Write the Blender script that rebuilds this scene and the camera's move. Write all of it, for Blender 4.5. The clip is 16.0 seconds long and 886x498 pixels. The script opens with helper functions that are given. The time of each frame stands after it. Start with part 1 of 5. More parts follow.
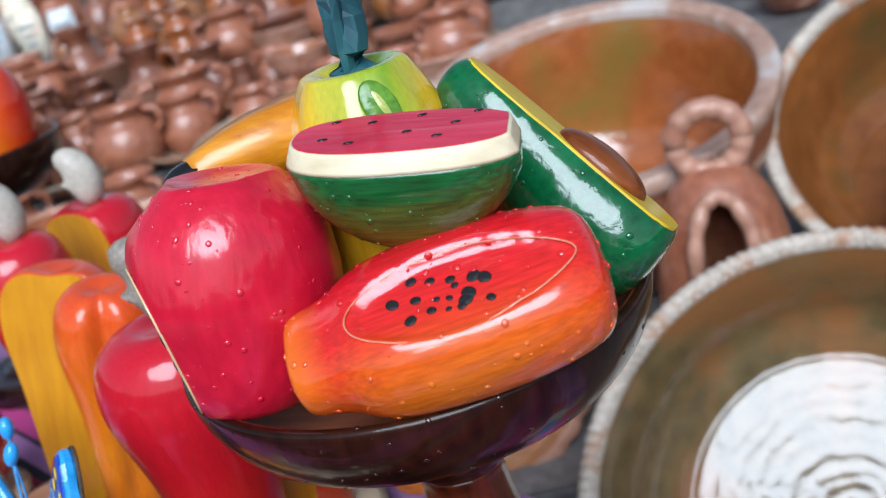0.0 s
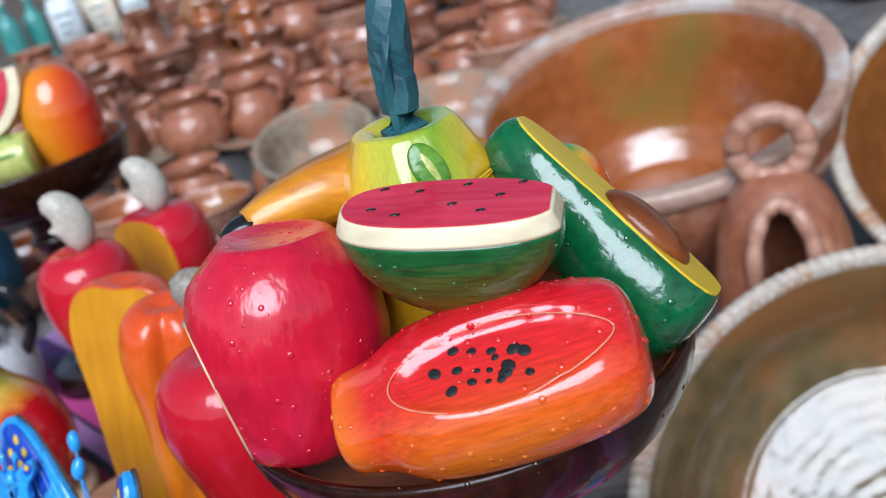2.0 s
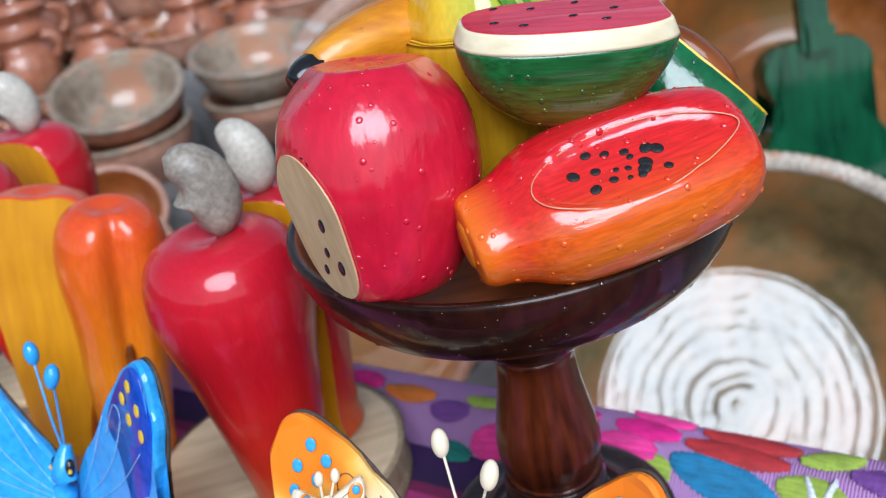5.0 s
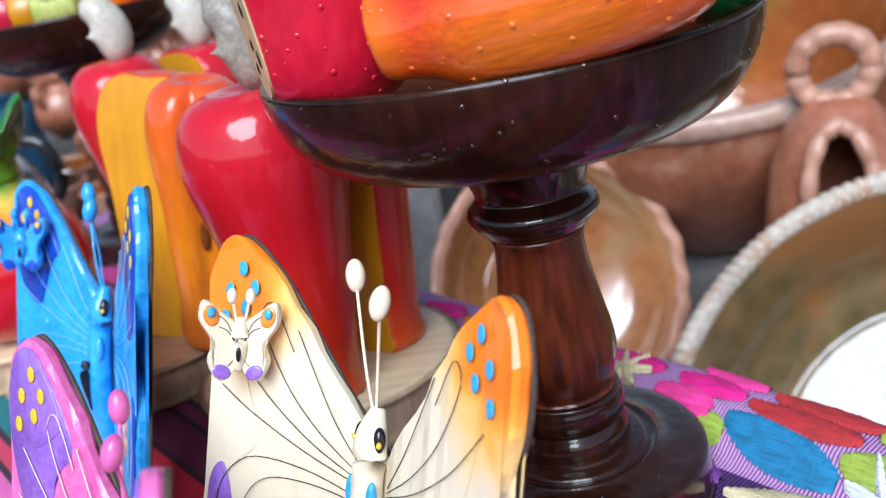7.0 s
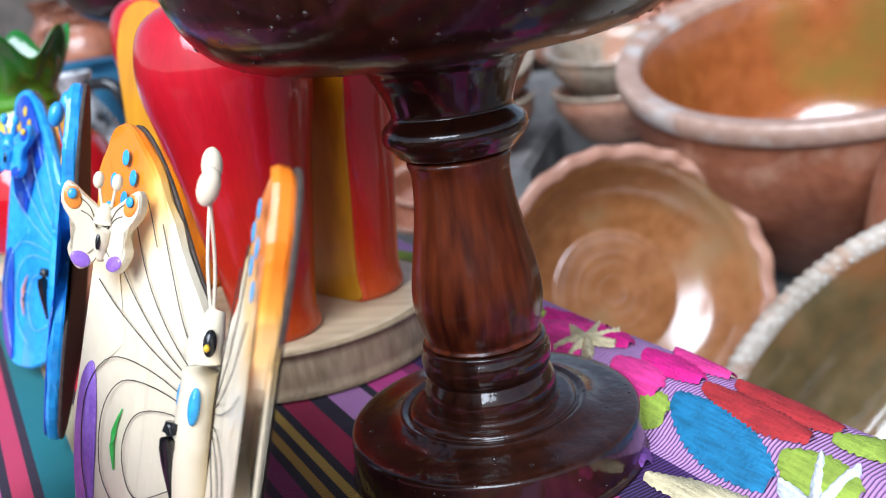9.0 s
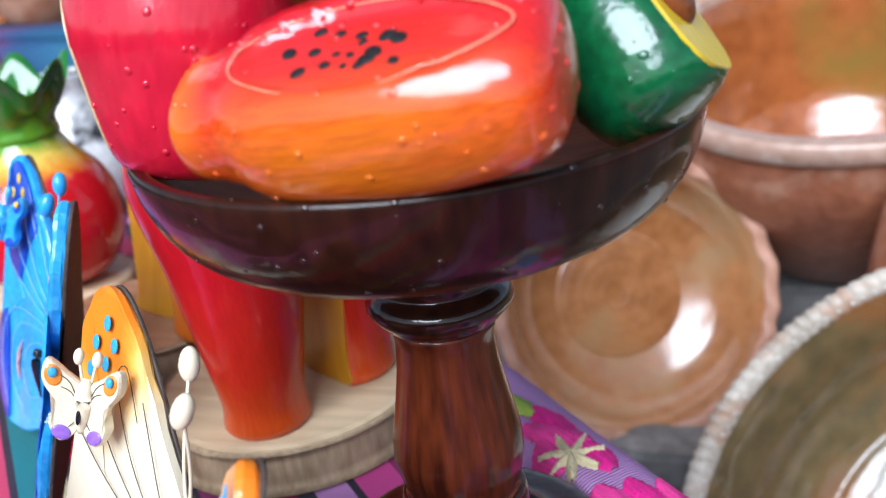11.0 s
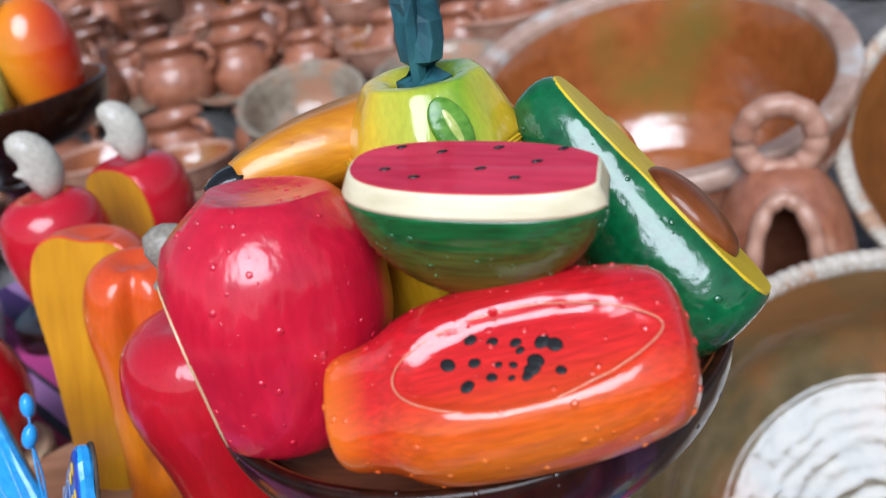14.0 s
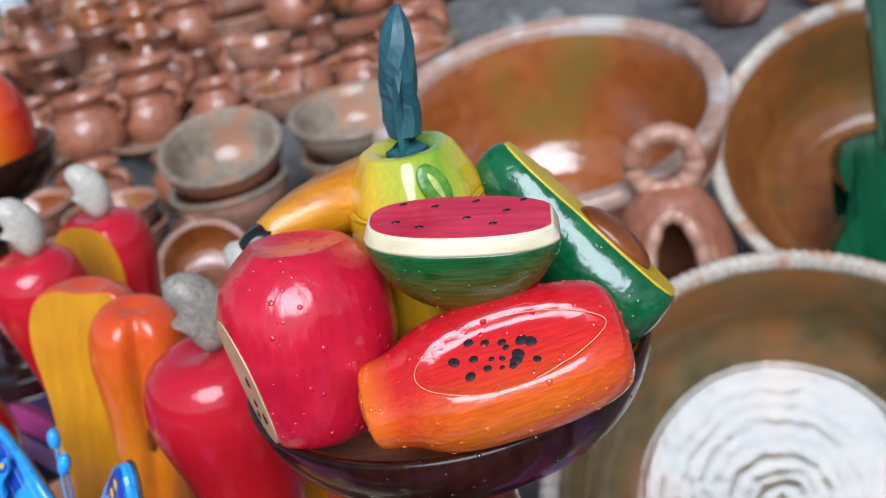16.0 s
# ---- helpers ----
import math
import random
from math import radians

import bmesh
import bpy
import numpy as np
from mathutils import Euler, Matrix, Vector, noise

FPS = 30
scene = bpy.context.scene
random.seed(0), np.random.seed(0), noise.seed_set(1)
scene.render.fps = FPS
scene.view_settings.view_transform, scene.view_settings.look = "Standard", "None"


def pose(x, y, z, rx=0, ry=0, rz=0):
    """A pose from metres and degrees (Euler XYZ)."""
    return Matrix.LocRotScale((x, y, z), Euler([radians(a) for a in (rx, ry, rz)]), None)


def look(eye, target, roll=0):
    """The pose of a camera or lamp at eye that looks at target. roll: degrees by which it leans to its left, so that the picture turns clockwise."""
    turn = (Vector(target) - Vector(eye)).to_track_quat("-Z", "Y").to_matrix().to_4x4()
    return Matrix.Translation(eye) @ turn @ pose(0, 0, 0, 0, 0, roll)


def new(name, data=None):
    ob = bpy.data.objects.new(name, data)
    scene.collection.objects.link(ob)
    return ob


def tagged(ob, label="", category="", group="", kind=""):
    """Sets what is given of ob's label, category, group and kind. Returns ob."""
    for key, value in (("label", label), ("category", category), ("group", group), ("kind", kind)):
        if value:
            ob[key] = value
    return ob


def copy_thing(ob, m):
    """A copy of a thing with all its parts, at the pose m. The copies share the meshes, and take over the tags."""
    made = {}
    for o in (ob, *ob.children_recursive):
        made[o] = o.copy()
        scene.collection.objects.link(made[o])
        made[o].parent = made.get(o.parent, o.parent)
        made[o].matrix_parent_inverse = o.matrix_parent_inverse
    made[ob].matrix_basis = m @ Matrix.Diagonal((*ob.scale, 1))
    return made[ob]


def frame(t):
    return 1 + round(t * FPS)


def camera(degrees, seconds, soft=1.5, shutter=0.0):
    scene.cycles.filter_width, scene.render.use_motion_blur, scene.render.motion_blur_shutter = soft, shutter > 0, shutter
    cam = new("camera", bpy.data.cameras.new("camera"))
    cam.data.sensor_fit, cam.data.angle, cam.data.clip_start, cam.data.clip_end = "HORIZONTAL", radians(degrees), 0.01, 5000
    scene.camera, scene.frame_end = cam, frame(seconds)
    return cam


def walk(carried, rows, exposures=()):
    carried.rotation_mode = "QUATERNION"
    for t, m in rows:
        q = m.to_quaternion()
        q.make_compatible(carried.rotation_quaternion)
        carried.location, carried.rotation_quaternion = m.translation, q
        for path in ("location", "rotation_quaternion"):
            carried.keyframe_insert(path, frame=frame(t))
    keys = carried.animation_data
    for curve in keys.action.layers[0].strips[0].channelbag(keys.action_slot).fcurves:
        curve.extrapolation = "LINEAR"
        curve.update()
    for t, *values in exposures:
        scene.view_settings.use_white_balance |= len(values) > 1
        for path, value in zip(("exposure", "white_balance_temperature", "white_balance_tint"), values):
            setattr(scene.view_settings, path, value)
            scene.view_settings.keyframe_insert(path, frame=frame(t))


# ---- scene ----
cam = camera(50.36, 16.0, soft=1.1)
# seconds, eye in metres, turn in degrees
PATH = [
    (0.0, 0.0368, -0.4129, 0.4230, 67.94, 14.13, -3.31),
    (0.5, 0.0417, -0.4229, 0.4345, 67.97, 14.25, -2.00),
    (1.0, 0.0535, -0.4294, 0.4415, 67.78, 14.41, -0.90),
    (1.5, 0.0580, -0.4192, 0.4440, 67.46, 14.60, -0.08),
    (2.0, 0.0531, -0.4089, 0.4589, 67.17, 14.52, 0.70),
    (2.5, 0.0223, -0.3935, 0.4684, 66.34, 14.41, 0.44),
    (3.0, -0.0163, -0.3887, 0.4821, 64.65, 12.93, -3.75),
    (3.5, -0.0439, -0.3958, 0.4909, 63.42, 11.55, -7.90),
    (4.0, -0.0761, -0.4140, 0.4831, 63.23, 10.61, -11.54),
    (4.5, -0.0902, -0.4176, 0.4753, 62.21, 10.34, -14.67),
    (5.0, -0.1118, -0.4220, 0.4350, 62.72, 10.74, -15.45),
    (5.2, -0.1155, -0.4171, 0.4192, 62.32, 10.90, -15.81),
    (7.3, 0.0504, -0.4372, 0.2823, 71.42, 10.80, 7.96),
    (7.5, 0.0693, -0.4289, 0.2713, 71.96, 10.61, 9.68),
    (8.0, 0.0963, -0.4212, 0.2392, 73.11, 9.34, 14.24),
    (8.2, 0.1051, -0.4157, 0.2260, 73.82, 9.03, 15.08),
    (10.3, 0.1236, -0.3708, 0.2704, 69.61, 6.64, 16.16),
    (10.5, 0.1294, -0.3666, 0.2943, 68.94, 6.26, 17.11),
    (11.0, 0.1287, -0.3495, 0.3290, 68.00, 6.70, 16.90),
    (11.5, 0.1235, -0.3391, 0.3513, 67.61, 7.12, 16.55),
    (12.0, 0.1187, -0.3381, 0.3822, 67.53, 8.16, 15.17),
    (12.5, 0.1152, -0.3391, 0.4007, 67.82, 9.03, 13.92),
    (13.0, 0.1001, -0.3325, 0.4104, 67.93, 10.67, 10.04),
    (13.5, 0.0683, -0.3423, 0.4248, 66.57, 11.54, 5.33),
    (14.0, 0.0321, -0.3625, 0.4417, 65.69, 10.41, 0.86),
    (14.5, 0.0114, -0.3836, 0.4506, 65.21, 10.12, -1.77),
    (15.0, 0.0034, -0.4130, 0.4702, 65.27, 9.82, -4.59),
    (15.5, 0.0007, -0.4308, 0.4733, 65.53, 9.81, -6.11),
    (16.0, -0.0036, -0.4631, 0.4975, 65.90, 11.21, -6.62),
]
walk(cam, [(t, pose(x, y, z, rx, ry, rz)) for t, x, y, z, rx, ry, rz in PATH],
     ((0, 1.66), (4, 1.58), (5, 1.66), (7.5, 2.0), (11, 2.1), (12.0, 1.85), (13, 1.66), (16, 1.6)))
cam.data.dof.use_dof = True
cam.data.dof.focus_distance = 0.40
cam.data.dof.aperture_fstop = 9.0

# ---- light: bright overcast sky, soft sun from behind the camera ----
world = bpy.data.worlds.new("sky")
scene.world = world
world.use_nodes = True
wn, wl = world.node_tree.nodes, world.node_tree.links
sky = wn.new("ShaderNodeTexSky")
sky.sky_type = 'NISHITA'
sky.sun_disc = False
sky.sun_elevation, sky.sun_rotation = radians(42), radians(184)
sky.air_density, sky.dust_density = 1.0, 1.0
grey = wn.new("ShaderNodeHueSaturation")
grey.inputs["Saturation"].default_value = 0.80
wl.new(sky.outputs[0], grey.inputs["Color"])
wl.new(grey.outputs[0], wn["Background"].inputs[0])
wn["Background"].inputs[1].default_value = 0.036
sun_data = bpy.data.lights.new("sun", "SUN")
sun_data.energy, sun_data.angle, sun_data.color = 1.68, radians(43), (0.75, 0.855, 1.0)
sun = new("sun", sun_data)
sun.matrix_world = look((-0.14, -2.0, 1.78), (0, 0, 0))


# ---- materials ----
def material(name, low, high, rough=0.5, size=60.0, stretch=(1, 1, 1), bump=0.15, coat=0.0, spots=None, metal=0.0, coat_rough=0.06, spec=0.5, ior=1.58):
    """Two-tone surface: fine grain and broad blotches mixed between two colours, with relief."""
    m = bpy.data.materials.new(name)
    m.use_nodes = True
    nt = m.node_tree
    n, l = nt.nodes, nt.links
    b = n["Principled BSDF"]
    co = n.new("ShaderNodeTexCoord")
    mp = n.new("ShaderNodeMapping")
    mp.inputs["Scale"].default_value = stretch
    l.new(co.outputs["Object"], mp.inputs[0])
    fine = n.new("ShaderNodeTexNoise")
    fine.inputs["Scale"].default_value, fine.inputs["Detail"].default_value = size * 6, 5
    l.new(mp.outputs[0], fine.inputs[0])
    broad = n.new("ShaderNodeTexNoise")
    broad.inputs["Scale"].default_value, broad.inputs["Detail"].default_value = size * 0.6, 3
    l.new(co.outputs["Object"], broad.inputs[0])
    add = n.new("ShaderNodeMath")
    add.operation = "ADD"
    l.new(fine.outputs[0], add.inputs[0])
    l.new(broad.outputs[0], add.inputs[1])
    ramp = n.new("ShaderNodeMapRange")
    ramp.inputs["From Min"].default_value, ramp.inputs["From Max"].default_value = 0.72, 1.28
    l.new(add.outputs[0], ramp.inputs[0])
    mix = n.new("ShaderNodeMix")
    mix.data_type = "RGBA"
    mix.inputs["A"].default_value, mix.inputs["B"].default_value = (*[0.72 * v for v in low], 1), (*[0.86 * v for v in high], 1)
    l.new(ramp.outputs[0], mix.inputs["Factor"])
    last = mix.outputs["Result"]
    if spots:
        blot = n.new("ShaderNodeTexNoise")
        blot.inputs["Scale"].default_value, blot.inputs["Detail"].default_value = spots[1], 4
        l.new(co.outputs["Object"], blot.inputs[0])
        cut = n.new("ShaderNodeMapRange")
        cut.inputs["From Min"].default_value, cut.inputs["From Max"].default_value = spots[2], spots[2] + 0.12
        l.new(blot.outputs[0], cut.inputs[0])
        mix2 = n.new("ShaderNodeMix")
        mix2.data_type = "RGBA"
        mix2.inputs["B"].default_value = (*spots[0], 1)
        l.new(cut.outputs[0], mix2.inputs["Factor"])
        l.new(last, mix2.inputs["A"])
        last = mix2.outputs["Result"]
    l.new(last, b.inputs["Base Color"])
    rr = n.new("ShaderNodeMapRange")
    rr.inputs["To Min"].default_value, rr.inputs["To Max"].default_value = rough * 0.8, min(1, rough * 1.25)
    l.new(broad.outputs[0], rr.inputs[0])
    l.new(rr.outputs[0], b.inputs["Roughness"])
    b.inputs["Metallic"].default_value = metal
    b.inputs["Specular IOR Level"].default_value = spec if coat < 0.5 else 0.12
    b.inputs["Coat Weight"].default_value, b.inputs["Coat Roughness"].default_value, b.inputs["Coat IOR"].default_value = coat, coat_rough, ior
    bp = n.new("ShaderNodeBump")
    bp.inputs["Strength"].default_value, bp.inputs["Distance"].default_value = bump, 0.0015
    l.new(fine.outputs[0], bp.inputs["Height"])
    l.new(bp.outputs[0], b.inputs["Normal"])
    if coat:
        cb = n.new("ShaderNodeBump")
        cb.inputs["Strength"].default_value, cb.inputs["Distance"].default_value = bump * 0.8, 0.003
        swell = n.new("ShaderNodeTexNoise")
        swell.inputs["Scale"].default_value, swell.inputs["Detail"].default_value = size * 2, 2
        l.new(mp.outputs[0], swell.inputs[0])
        both = n.new("ShaderNodeMath")
        both.operation = "MULTIPLY_ADD"
        both.inputs[1].default_value = 3.0
        l.new(swell.outputs[0], both.inputs[0])
        l.new(fine.outputs[0], both.inputs[2])
        l.new(both.outputs[0], cb.inputs["Height"])
        l.new(cb.outputs[0], b.inputs["Coat Normal"])
    return m


def blend_material(name, axis, stops, rough=0.3, coat=0.8, size=40.0, stretch=(1, 1, 1), bump=0.1, wobble=0.12, streaks=(0.88, 1.06)):
    """Painted colours that run into each other along one of the thing's own axes."""
    m = material(name, (0, 0, 0), (1, 1, 1), rough, size, stretch, bump, coat)
    n, l = m.node_tree.nodes, m.node_tree.links
    co = n.new("ShaderNodeTexCoord")
    sep = n.new("ShaderNodeSeparateXYZ")
    l.new(co.outputs["Object"], sep.inputs[0])
    nz = n.new("ShaderNodeTexNoise")
    nz.inputs["Scale"].default_value, nz.inputs["Detail"].default_value = size * 3, 4
    mp = n.new("ShaderNodeMapping")
    mp.inputs["Scale"].default_value = stretch
    l.new(co.outputs["Object"], mp.inputs[0])
    l.new(mp.outputs[0], nz.inputs[0])
    lo, hi = stops[0][0], stops[-1][0]
    rg = n.new("ShaderNodeMapRange")
    rg.inputs["From Min"].default_value, rg.inputs["From Max"].default_value = lo, hi
    l.new(sep.outputs["XYZ".index(axis)], rg.inputs[0])
    wob = n.new("ShaderNodeMath")
    wob.operation = "MULTIPLY_ADD"
    wob.inputs[1].default_value = wobble
    l.new(nz.outputs[0], wob.inputs[0])
    l.new(rg.outputs[0], wob.inputs[2])
    sub = n.new("ShaderNodeMath")
    sub.operation = "SUBTRACT"
    sub.inputs[1].default_value = wobble * 0.5
    l.new(wob.outputs[0], sub.inputs[0])
    cr = n.new("ShaderNodeValToRGB")
    e = cr.color_ramp.elements
    while len(e) < len(stops):
        e.new(0.5)
    for k, (p, c) in enumerate(stops):
        e[k].position, e[k].color = (p - lo) / (hi - lo), (*[0.82 * v for v in c], 1)
    l.new(sub.outputs[0], cr.inputs[0])
    streak = n.new("ShaderNodeTexNoise")
    streak.inputs["Scale"].default_value, streak.inputs["Detail"].default_value = size * 18, 6
    l.new(mp.outputs[0], streak.inputs[0])
    sm = n.new("ShaderNodeMapRange")
    sm.inputs["From Min"].default_value, sm.inputs["From Max"].default_value = 0.3, 0.7
    sm.inputs["To Min"].default_value, sm.inputs["To Max"].default_value = streaks
    l.new(streak.outputs[0], sm.inputs[0])
    gr = n.new("ShaderNodeMix")
    gr.data_type, gr.blend_type = "RGBA", "MULTIPLY"
    gr.inputs["Factor"].default_value = 1.0
    l.new(cr.outputs[0], gr.inputs["A"])
    l.new(sm.outputs[0], gr.inputs["B"])
    l.new(gr.outputs["Result"], n["Principled BSDF"].inputs["Base Color"])
    return m


def tinge(m, axis, a, b, colour, strength=1.0):
    """Lets one more colour run in along an axis, none at a, full at b."""
    n, l = m.node_tree.nodes, m.node_tree.links
    b_in = n["Principled BSDF"].inputs["Base Color"]
    before = b_in.links[0].from_socket
    co = n.new("ShaderNodeTexCoord")
    sep = n.new("ShaderNodeSeparateXYZ")
    l.new(co.outputs["Object"], sep.inputs[0])
    rg = n.new("ShaderNodeMapRange")
    rg.inputs["From Min"].default_value, rg.inputs["From Max"].default_value, rg.inputs["To Max"].default_value = a, b, strength
    l.new(sep.outputs["XYZ".index(axis)], rg.inputs[0])
    mix = n.new("ShaderNodeMix")
    mix.data_type = "RGBA"
    mix.inputs["B"].default_value = (*colour, 1)
    l.new(rg.outputs[0], mix.inputs["Factor"])
    l.new(before, mix.inputs["A"])
    l.new(mix.outputs["Result"], b_in)


def ripples(m):
    """Uneven throwing rings under the wet glaze."""
    n, l = m.node_tree.nodes, m.node_tree.links
    socket = n["Principled BSDF"].inputs["Coat Normal"]
    co = n.new("ShaderNodeTexCoord")
    wave = n.new("ShaderNodeTexWave")
    wave.wave_type, wave.rings_direction = "RINGS", "Z"
    wave.inputs["Scale"].default_value, wave.inputs["Distortion"].default_value, wave.inputs["Detail"].default_value, wave.inputs["Detail Scale"].default_value = 16, 5.0, 3, 1.2
    l.new(co.outputs["Object"], wave.inputs[0])
    bp = n.new("ShaderNodeBump")
    bp.inputs["Strength"].default_value, bp.inputs["Distance"].default_value = 0.5, 0.0010
    patchy = n.new("ShaderNodeTexNoise")
    patchy.inputs["Scale"].default_value, patchy.inputs["Detail"].default_value, patchy.inputs["Roughness"].default_value = 22, 5, 0.6
    l.new(co.outputs["Object"], patchy.inputs[0])
    both = n.new("ShaderNodeMath")
    both.operation = "MULTIPLY_ADD"
    both.inputs[1].default_value = 5.0
    l.new(patchy.outputs[0], both.inputs[0])
    l.new(wave.outputs["Fac"], both.inputs[2])
    l.new(both.outputs[0], bp.inputs["Height"])
    l.new(socket.links[0].from_socket, bp.inputs["Normal"])
    l.new(bp.outputs[0], socket)


GRAIN_X, GRAIN_Z = (0.12, 1, 1), (1, 1, 0.12)
M = {}
M["mahogany"] = material("dark lacquered mahogany", (0.012, 0.0035, 0.002), (0.036, 0.010, 0.0045), 0.3, 30, GRAIN_Z, 0.10, 0.6, coat_rough=0.05, ior=1.36)
M["mahogany_wet"] = material("wet lacquered mahogany", (0.010, 0.0028, 0.0015), (0.036, 0.009, 0.004), 0.3, 30, GRAIN_Z, 0.16, 0.9, coat_rough=0.04, ior=1.5)
M["mahogany_inside"] = material("reddish mahogany", (0.24, 0.055, 0.018), (0.40, 0.11, 0.036), 0.5, 30, GRAIN_X, 0.10, 0.0, spec=0.15)
M["mahogany_turned"] = material("turned mahogany", (0.030, 0.005, 0.002), (0.15, 0.028, 0.008), 0.35, 30, (1, 1, 0.06), 0.16, 0.7, coat_rough=0.10, ior=1.36)
M["crimson"] = material("crimson lacquer", (0.62, 0.007, 0.032), (0.70, 0.012, 0.040), 0.32, 40, (1, 1, 0.3), 0.22, 0.9, coat_rough=0.15)
M["cream_cut"] = material("cream cut face", (0.62, 0.45, 0.22), (0.72, 0.55, 0.30), 0.5, 40, GRAIN_Z, 0.05, 0.2)
M["black"] = material("black paint", (0.006, 0.006, 0.007), (0.015, 0.015, 0.016), 0.25, 60, bump=0.05, coat=0.6)
M["seed"] = material("matt black seed paint", (0.006, 0.006, 0.007), (0.016, 0.016, 0.017), 0.5, 80, bump=0.3, spec=0.3)
M["papaya"] = blend_material("papaya red to orange", "Y", [(-0.036, (0.80, 0.22, 0.01)), (-0.029, (0.80, 0.14, 0.010)), (-0.020, (0.78, 0.060, 0.011)), (-0.009, (0.74, 0.022, 0.015)), (0.012, (0.72, 0.012, 0.020)), (0.034, (0.66, 0.010, 0.022))], 0.3, 0.95, 40, GRAIN_X, 0.16, 0.16, (0.74, 1.12))
tinge(M["papaya"], "X", -0.044, -0.064, (0.76, 0.20, 0.008), 0.75)
M["papaya_flesh"] = material("papaya flesh", (0.74, 0.020, 0.012), (0.84, 0.045, 0.016), 0.3, 40, GRAIN_X, 0.12, 0.9, coat_rough=0.08)
M["papaya_tip"] = material("papaya tip", (0.70, 0.16, 0.01), (0.80, 0.26, 0.015), 0.35, 60, bump=0.2, coat=0.6)
M["hollow_highlight"] = material("carved edge", (0.85, 0.25, 0.12), (0.9, 0.4, 0.25), 0.3, 60, bump=0.05, coat=0.8)
M["melon_green"] = blend_material("watermelon rind", "Z", [(-0.055, (0.17, 0.11, 0.015)), (-0.036, (0.15, 0.115, 0.012)), (-0.027, (0.06, 0.115, 0.014)), (-0.018, (0.004, 0.13, 0.026)), (0.0, (0.002, 0.17, 0.042))], 0.3, 0.9, 40, (0.06, 1, 1), 0.18, 0.30, (0.45, 1.15))
M["melon_cream"] = material("watermelon cream band", (0.80, 0.66, 0.40), (0.86, 0.75, 0.52), 0.45, 40, GRAIN_X, 0.06, 0.3)
M["melon_red"] = material("watermelon flesh", (0.60, 0.010, 0.045), (0.72, 0.035, 0.075), 0.35, 50, GRAIN_X, 0.15, 0.7)
M["avocado_green"] = material("avocado green lacquer", (0.0015, 0.070, 0.022), (0.003, 0.135, 0.042), 0.28, 40, (1, 0.3, 1), 0.16, 0.95, coat_rough=0.05)
M["avocado_yellow"] = material("avocado flesh", (0.76, 0.48, 0.008), (0.82, 0.58, 0.03), 0.4, 40, GRAIN_X, 0.06, 0.4)
M["pit"] = material("avocado pit", (0.12, 0.026, 0.006), (0.24, 0.062, 0.014), 0.35, 50, GRAIN_X, 0.2, 0.6, ior=1.45)
M["pine"] = blend_material("yellow to lime paint", "X", [(-0.036, (0.80, 0.38, 0.01)), (-0.022, (0.80, 0.48, 0.02)), (-0.013, (0.60, 0.54, 0.05)), (0.002, (0.40, 0.48, 0.04)), (0.014, (0.20, 0.36, 0.02)), (0.022, (0.50, 0.48, 0.03)), (0.028, (0.74, 0.46, 0.02)), (0.036, (0.78, 0.44, 0.02))], 0.3, 0.9, 30, GRAIN_Z, 0.14, 0.12)
M["pine_low"] = material("amber paint", (0.62, 0.30, 0.008), (0.76, 0.42, 0.02), 0.35, 40, GRAIN_Z, 0.12, 0.7)
M["leaf_green"] = material("leaf green paint", (0.04, 0.18, 0.01), (0.16, 0.34, 0.04), 0.35, 60, bump=0.15, coat=0.6)
M["leaf_lime"] = material("lime paint", (0.34, 0.44, 0.06), (0.72, 0.70, 0.26), 0.35, 60, bump=0.1, coat=0.6)
M["teal"] = material("teal stained wood", (0.006, 0.052, 0.080), (0.022, 0.135, 0.155), 0.55, 40, GRAIN_Z, 0.4, 0.15)
M["banana"] = material("amber banana paint", (0.62, 0.19, 0.004), (0.78, 0.32, 0.012), 0.4, 40, GRAIN_X, 0.2, 0.4, ((0.12, 0.04, 0.01), 160, 0.70))
M["tomato"] = blend_material("orange to green paint", "Z", [(-0.04, (0.74, 0.08, 0.01)), (0.004, (0.78, 0.13, 0.012)), (0.018, (0.70, 0.36, 0.02)), (0.025, (0.05, 0.30, 0.03)), (0.05, (0.02, 0.18, 0.03))], 0.3, 0.9)
M["cashew_red"] = blend_material("cashew red", "Z", [(0.0, (0.72, 0.09, 0.012)), (0.045, (0.66, 0.030, 0.012)), (0.11, (0.56, 0.009, 0.016)), (0.22, (0.62, 0.012, 0.032))], 0.35, 0.7, 30, GRAIN_Z, 0.10, 0.15)
M["cashew_orange"] = blend_material("mango orange", "Z", [(0.0, (0.80, 0.17, 0.01)), (0.08, (0.86, 0.24, 0.01)), (0.14, (0.86, 0.17, 0.012)), (0.22, (0.74, 0.05, 0.02))], 0.35, 0.7, 30, GRAIN_Z, 0.10, 0.15)
M["yellow_cut"] = material("yellow cut face", (0.66, 0.25, 0.003), (0.72, 0.31, 0.005), 0.42, 30, GRAIN_Z, 0.06, 0.4)
M["nut"] = material("cashew nut", (0.24, 0.20, 0.16), (0.42, 0.36, 0.29), 0.6, 50, bump=0.2, coat=0.2, spots=((0.13, 0.11, 0.09), 60, 0.60))
M["nut_pale"] = material("pale cashew nut", (0.52, 0.46, 0.38), (0.66, 0.60, 0.50), 0.6, 50, bump=0.15, coat=0.2)
M["pale_wood"] = material("pale turned wood", (0.66, 0.46, 0.27), (0.86, 0.66, 0.42), 0.5, 20, (0.12, 1, 1), 0.12, 0.15)
